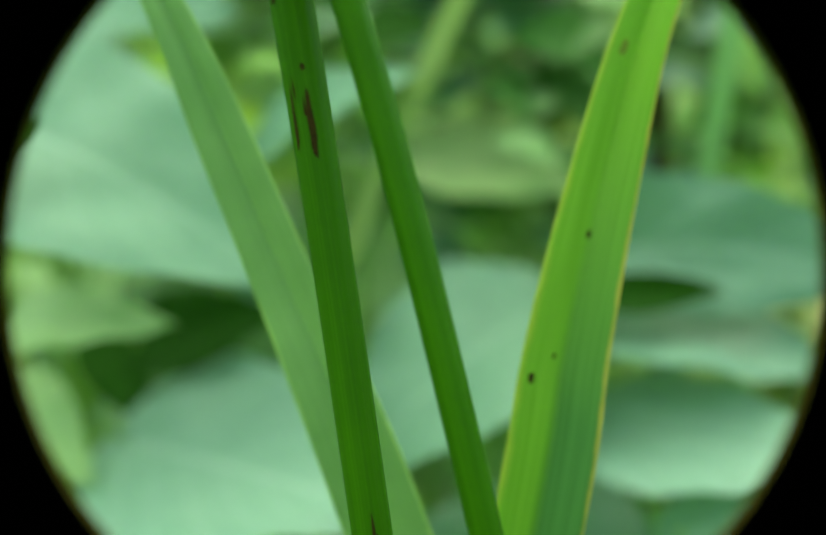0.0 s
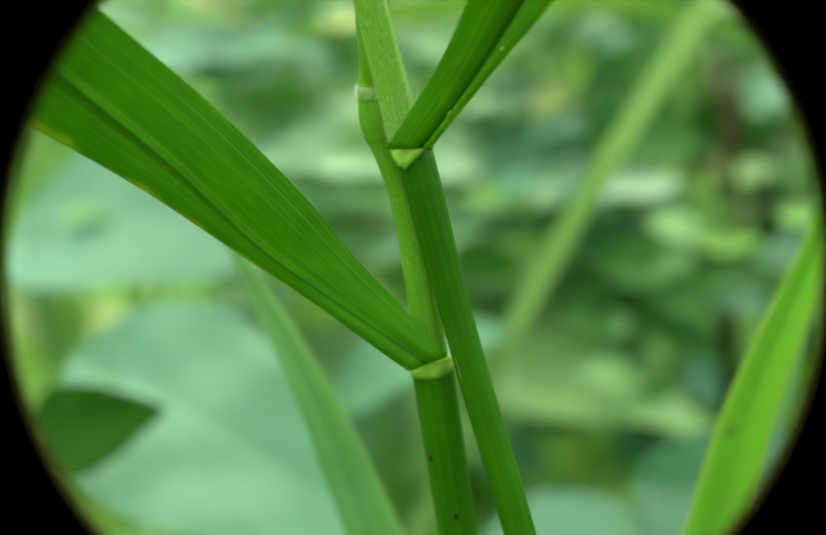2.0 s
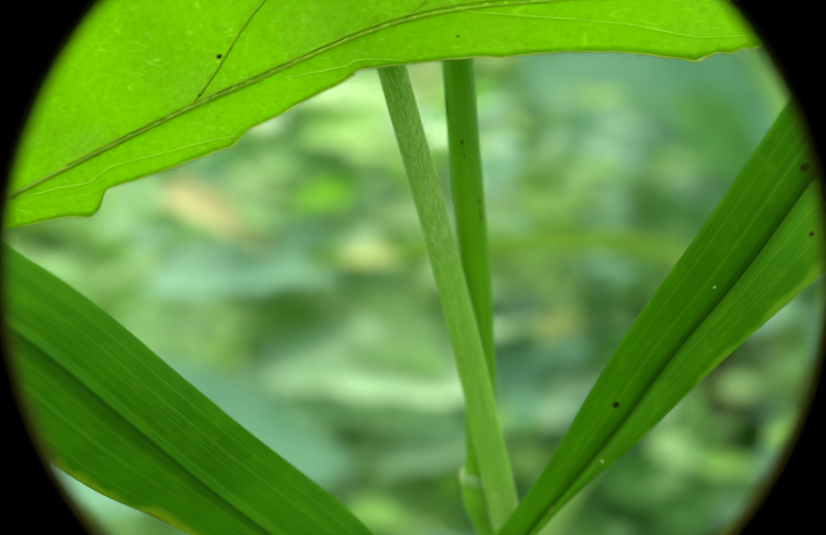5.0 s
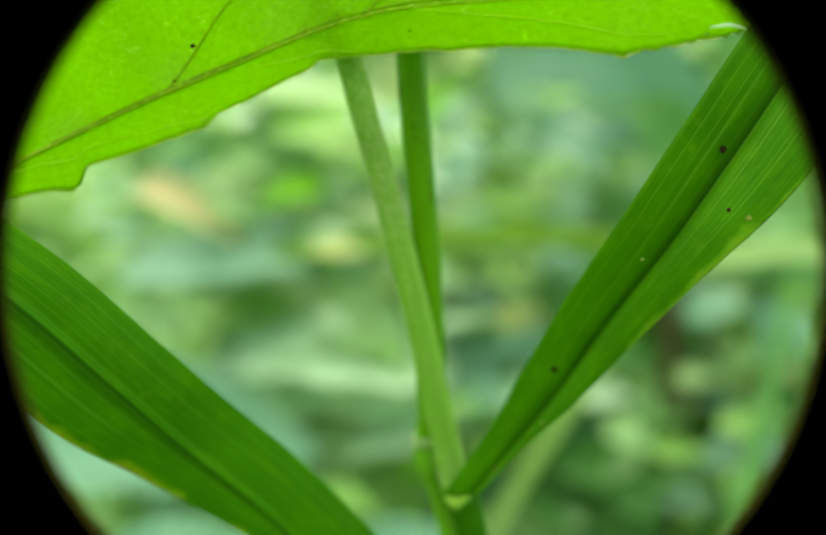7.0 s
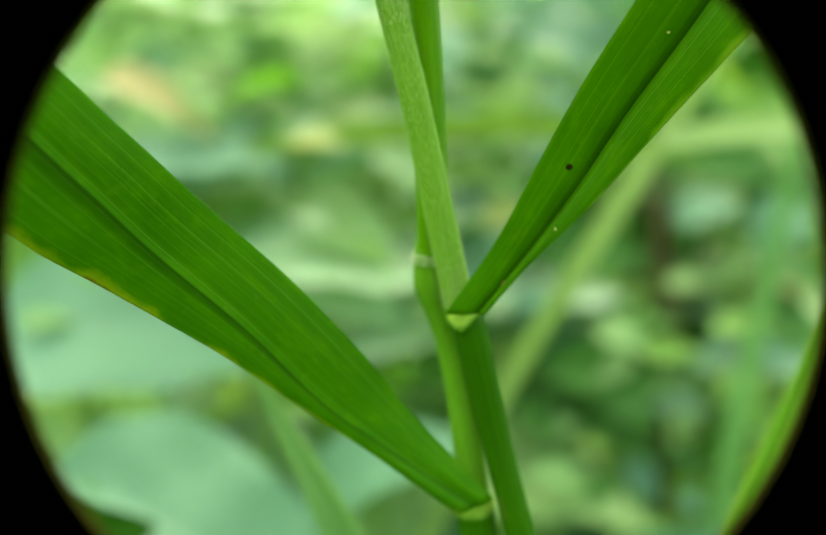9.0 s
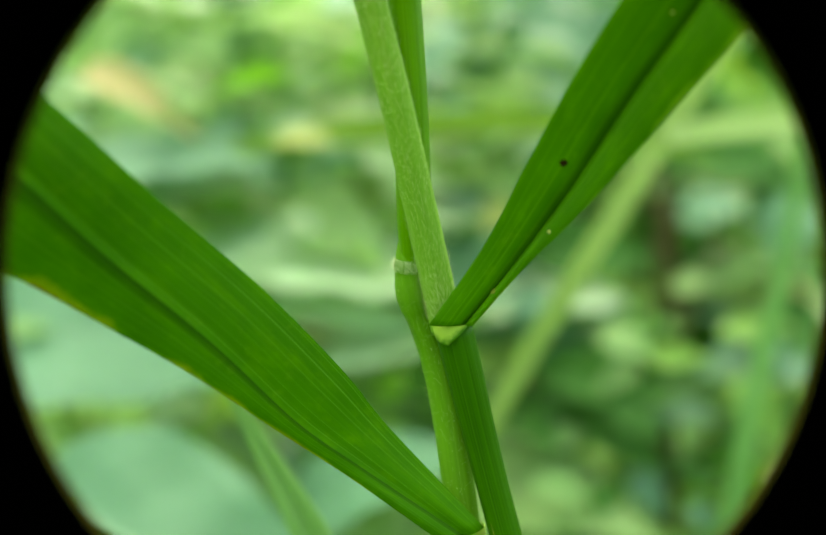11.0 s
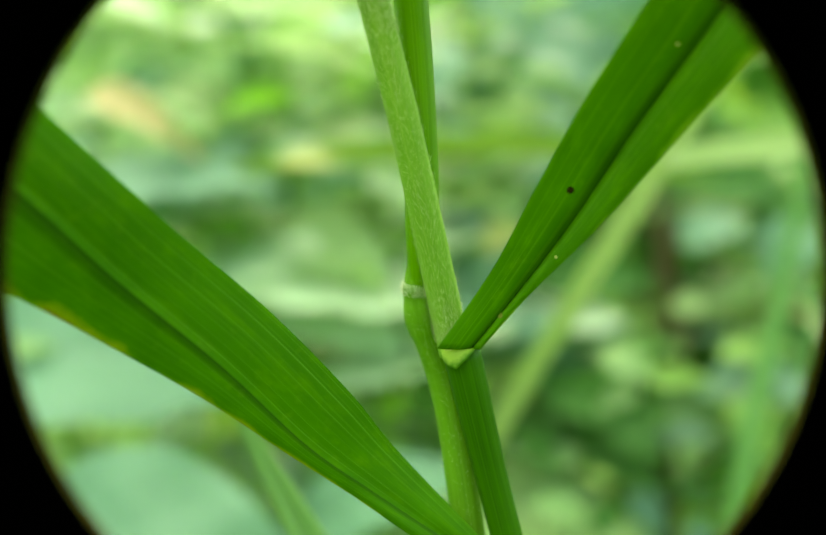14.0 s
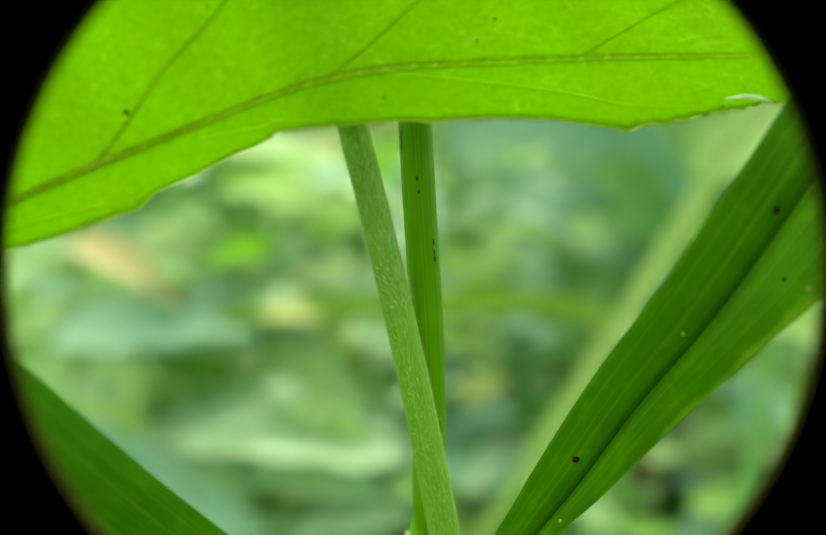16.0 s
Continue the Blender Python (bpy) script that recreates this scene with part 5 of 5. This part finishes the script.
for z, dx, dz in ((0.335, 0.035, 0.03), (0.36, -0.030, 0.025), (0.385, 0.045, 0.03), (0.400, -0.035, 0.03), (0.415, 0.045, 0.03), (0.425, -0.04, 0.04)):
    y0, y1 = 0.197, 0.197 + wild.uniform(0.005, 0.03)
    tube("twig", [(0.078, y0, z), (0.078 + dx * 0.5, (y0 + y1) / 2, z + dz * 0.6), (0.078 + dx, y1, z + dz)], [0.0014, 0.0012, 0.0007], M_TWIG, shrub, steps=10, sides=8)
    for k in range(13):
        f = 0.15 + 0.85 * wild.random()
        mesh = wild.choice((LEAF_LIME[0], LEAF_LIME[2], LEAF_MINT[0], LEAF_DEEP[0], LEAF_DEEP[1], LEAF_DARK_AND_GAP, LEAF_BRIGHT, LEAF_PALE, LEAF_YELLOW))
        base = (0.078 + dx * f, y0 + (y1 - y0) * f, z + dz * f + wild.uniform(-0.012, 0.012))
        put_leaf(shrub, mesh, base, (math.copysign(wild.uniform(0.2, 1), dx), wild.uniform(-0.5, 0.3), wild.uniform(-0.9, 0.5)), (wild.uniform(-.4, .4), -wild.uniform(0.5, 1.0), 0.7), wild.uniform(0.012, 0.024), wild.uniform(0.8, 1.1))

FAR = far_grass()
pale_grass_blade()
TWO_TONE = two_tone_blade()
_, LONG_BLADE = grass_with_left_blade()
grass_with_right_blade()
LEAF = overhead_leaf()
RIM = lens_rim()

bush = thing("leafy_bush", "loose bush of pale green leaves behind the grass", "bush")
fill = random.Random(8)
bush_stems = ([(-0.06, 0.30, 0.0), (-0.05, 0.29, 0.30), (-0.06, 0.28, 0.60)], [(-0.02, 0.31, 0.0), (0.01, 0.30, 0.30), (0.03, 0.29, 0.60)])
tube("stem", bush_stems[0], [0.004, 0.003, 0.001], M_STALK, bush, steps=14, sides=8)
tube("stem", bush_stems[1], [0.004, 0.003, 0.001], M_STALK, bush, steps=14, sides=8)
for k in range(54):
    x = fill.uniform(-0.20, 0.06) if k % 3 else fill.uniform(0.04, 0.20)
    leaf = fill.choice((*LEAF_MINT, *LEAF_MINT, LEAF_LIME[0], LEAF_LIME[1], LEAF_BLUE[0])) if x < 0.05 else fill.choice((LEAF_BLUE[0], LEAF_BLUE[2], *LEAF_DEEP, *LEAF_DEEP, LEAF_LIME[2]))
    stalked_leaf(bush, bush_stems[x > -0.02], leaf, (x, fill.uniform(0.24, 0.34), fill.uniform(0.30, 0.62)), (fill.choice((-1, 1)) * fill.uniform(0.3, 1), -0.2, fill.uniform(-1.0, 0.5)), (fill.uniform(-.4, .4), -fill.uniform(0.5, 1.1), 0.7), fill.uniform(0.035, 0.065), fill.uniform(0.8, 1.1))

# a twiggy plant whose small leaves break up the broad ones
sprig = thing("leafy_sprig", "slender plant with many small pale and yellow-green leaves", "plant", "broad-leaved plants behind the grass")
small = random.Random(17)
for x0, x1 in ((-0.085, -0.095), (-0.045, -0.050), (-0.012, -0.006), (0.026, 0.030)):
    stem = [(x0, 0.215, 0.0), ((x0 + x1) / 2, 0.205, 0.25), (x1, 0.195, 0.50)]
    tube("stem", stem, [0.0022, 0.0016, 0.0006], M_STALK, sprig, steps=16, sides=8)
    for k in range(34):
        z = small.uniform(0.365, 0.495)
        base = (x1 + small.uniform(-0.022, 0.022), small.uniform(0.158, 0.195), z)
        if x0 < 0:
            mesh = small.choice((*LEAF_MINT, LEAF_MINT[0], LEAF_PALE, LEAF_SKY_SHEEN, LEAF_SKY_SHEEN, LEAF_LIME[1], LEAF_BRIGHT))
        else:
            mesh = small.choice((LEAF_DEEP[0], LEAF_BLUE[0], LEAF_BLUE[1], LEAF_BLUE[2], LEAF_MINT[0], LEAF_LIME[0]))
        stalked_leaf(sprig, stem, mesh, base, (small.choice((-1, 1)) * small.uniform(0.4, 1), -0.2, small.uniform(-0.5, 0.3)), (small.uniform(-.3, .3), -small.uniform(0.4, 0.9), 0.8), small.uniform(0.010, 0.022), small.uniform(0.6, 1.0))
# dusky leaves below and beside the woody stem
dusk = thing("broadleaf_plant", "dusky deep green plant at the foot of a woody stem", "plant", "broad-leaved plants behind the grass")
stem = [(0.062, 0.20, 0.0), (0.060, 0.200, 0.22), (0.070, 0.200, 0.45)]
tube("stem", stem, [0.003, 0.0025, 0.001], M_STALK, dusk, steps=16, sides=8)
for x, y, z, tx, tz, ln in ((0.056, 0.166, 0.376, 0.9, -0.2, 0.040), (0.060, 0.172, 0.360, 0.8, -0.5, 0.036), (0.052, 0.168, 0.412, 0.9, -0.1, 0.034), (0.045, 0.172, 0.395, -0.7, -0.5, 0.030), (0.068, 0.205, 0.455, 0.8, 0.2, 0.030), (0.080, 0.208, 0.446, 0.7, -0.6, 0.030), (0.104, 0.20, 0.440, 0.9, -0.1, 0.034), (0.066, 0.206, 0.415, 0.5, -0.8, 0.032), (0.092, 0.206, 0.372, 0.6, -0.7, 0.034)):
    tip = Vector((tx, -0.15, tz))
    stalked_leaf(dusk, stem, small.choice(LEAF_DEEP), tuple(centred((x, y, z), tip, ln)), tip, (small.uniform(-.3, .3), -0.9, 0.35), ln, small.uniform(0.55, 0.85))

# a finer weed before the woody stem
fine = thing("leafy_sprig", "thin weed with small mixed green leaves before a woody stem", "plant", "broad-leaved plants behind the grass")
for x0, x1 in ((0.034, 0.038), (0.062, 0.064), (0.096, 0.100)):
    stem = [(x0, 0.20, 0.0), ((x0 + x1) / 2, 0.192, 0.215), (x1, 0.180, 0.43)]
    tube("stem", stem, [0.0018, 0.0014, 0.0005], M_STALK, fine, steps=16, sides=8)
    for k in range(24):
        base = (x1 + small.uniform(-0.017, 0.017), small.uniform(0.158, 0.188), small.uniform(0.315, 0.425))
        mesh = small.choice((LEAF_LIME[0], LEAF_LIME[2], LEAF_MINT[0], LEAF_DEEP[1], LEAF_DEEP[2], LEAF_BLUE[0], LEAF_BLUE[2], LEAF_DARK_AND_GAP))
        stalked_leaf(fine, stem, mesh, base, (small.choice((-1, 1)) * small.uniform(0.3, 1), -0.2, small.uniform(-0.8, 0.4)), (small.uniform(-.3, .3), -small.uniform(0.5, 0.9), 0.7), small.uniform(0.010, 0.020), small.uniform(0.7, 1.1))

# weeds that fill the middle distance
KINDS = [("yellow-green leafy weed in dense undergrowth", LEAF_LIME, 0.66, 0.055), ("blue-green leafy weed in dense undergrowth", [*LEAF_BLUE, LEAF_LIME[0]], 0.62, 0.055), ("deep green leafy weed in dense undergrowth", [*LEAF_DEEP, LEAF_BLUE[1]], 0.60, 0.05), ("yellow-green leafy weed in dense undergrowth", [*LEAF_LIME, LEAF_DEEP[0]], 0.62, 0.050)]
place = random.Random(5)
kinds = []
for k, (label, leaves, height, size) in enumerate(KINDS):
    kinds.append(weed(label, leaves, height, size, 30 + k))
spots = [(-0.20, 0.30), (-0.09, 0.36), (0.02, 0.33), (0.15, 0.34), (0.24, 0.30), (-0.28, 0.40), (-0.02, 0.45), (0.10, 0.46), (-0.15, 0.47), (0.30, 0.44)]
for k, (x, y) in enumerate(spots):
    m = pose(x + place.uniform(-.02, .02), y + place.uniform(-.03, .03), 0, 0, 0, place.uniform(0, 360))
    pick = kinds[place.choice((0, 0, 1, 2, 3, 3, 1))]
    if k < 4:
        kinds[k].matrix_basis = m
    else:
        copy_thing(pick, m)


# ---------------------------------------------------------------- what moves
def motions():
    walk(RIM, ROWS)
    # the tall pale stalk leans aside a little at the end
    walk(FAR, [(0.0, pose(0, 0, 0)), (13.8, pose(0, 0, 0)), (15.0, pose(-0.006, 0, 0)), (16.0, pose(-0.007, 0, 0))])
    # the two-tone blade leans out a little
    lean = [(0.0, 0.0), (4.0, 0.0), (7.0, 0.15), (8.5, 0.30), (10.8, 0.65), (13.0, 0.62), (14.0, 0.50), (16.0, 0.50)]
    walk(TWO_TONE, [(t, pose(0, 0, 0, 0, turn, 0)) for t, turn in lean])
    # the overhead leaf sways a few millimetres in the air
    pivot = Matrix.Translation((0.0, -0.0205, 0.465))
    sway = [
        (0.0, 0.0046, -0.0006, 0.0043, 0.20),
        (3.6, 0.0046, -0.0006, 0.0043, 0.20),
        (4.5, 0.0046, -0.0006, 0.0043, 0.20),
        (4.7, 0.0040, -0.0006, 0.0041, 0.30),
        (6.8, 0.0045, 0.0016, 0.0046, 0.40),
        (7.0, 0.0044, 0.0016, 0.0040, 0.62),
        (7.5, 0.0035, 0.0010, 0.0029, 0.43),
        (8.0, 0.0039, 0.0010, 0.0027, 0.43),
        (8.7, 0.0039, 0.0010, 0.0027, 0.43),
        (14.2, 0.0017, 0.0005, 0.0006, 0.71),
        (15.0, 0.0017, 0.0005, 0.0006, 0.71),
        (15.5, 0.0014, 0.0009, 0.0008, 0.43),
        (16.0, 0.0000, 0.0000, 0.0000, 0.00),
    ]
    walk(LEAF, [(t, pose(x, y, z) @ pivot @ pose(0, 0, 0, 0, turn, 0) @ pivot.inverted()) for t, x, y, z, turn in sway])
    # the long blade nods on its collar
    hinge = Matrix.Translation((0.005, 0.003, 0.372))
    nod = [(0.0, 0.0), (4.7, 0.0), (7.0, 0.3), (8.5, -0.6), (11.0, 0.0), (12.0, -0.4), (13.0, -0.25), (14.0, -0.4), (15.0, -0.7), (16.0, -1.0)]
    walk(LONG_BLADE, [(t, hinge @ pose(0, 0, 0, 0, turn, 0) @ hinge.inverted()) for t, turn in nod])


motions()
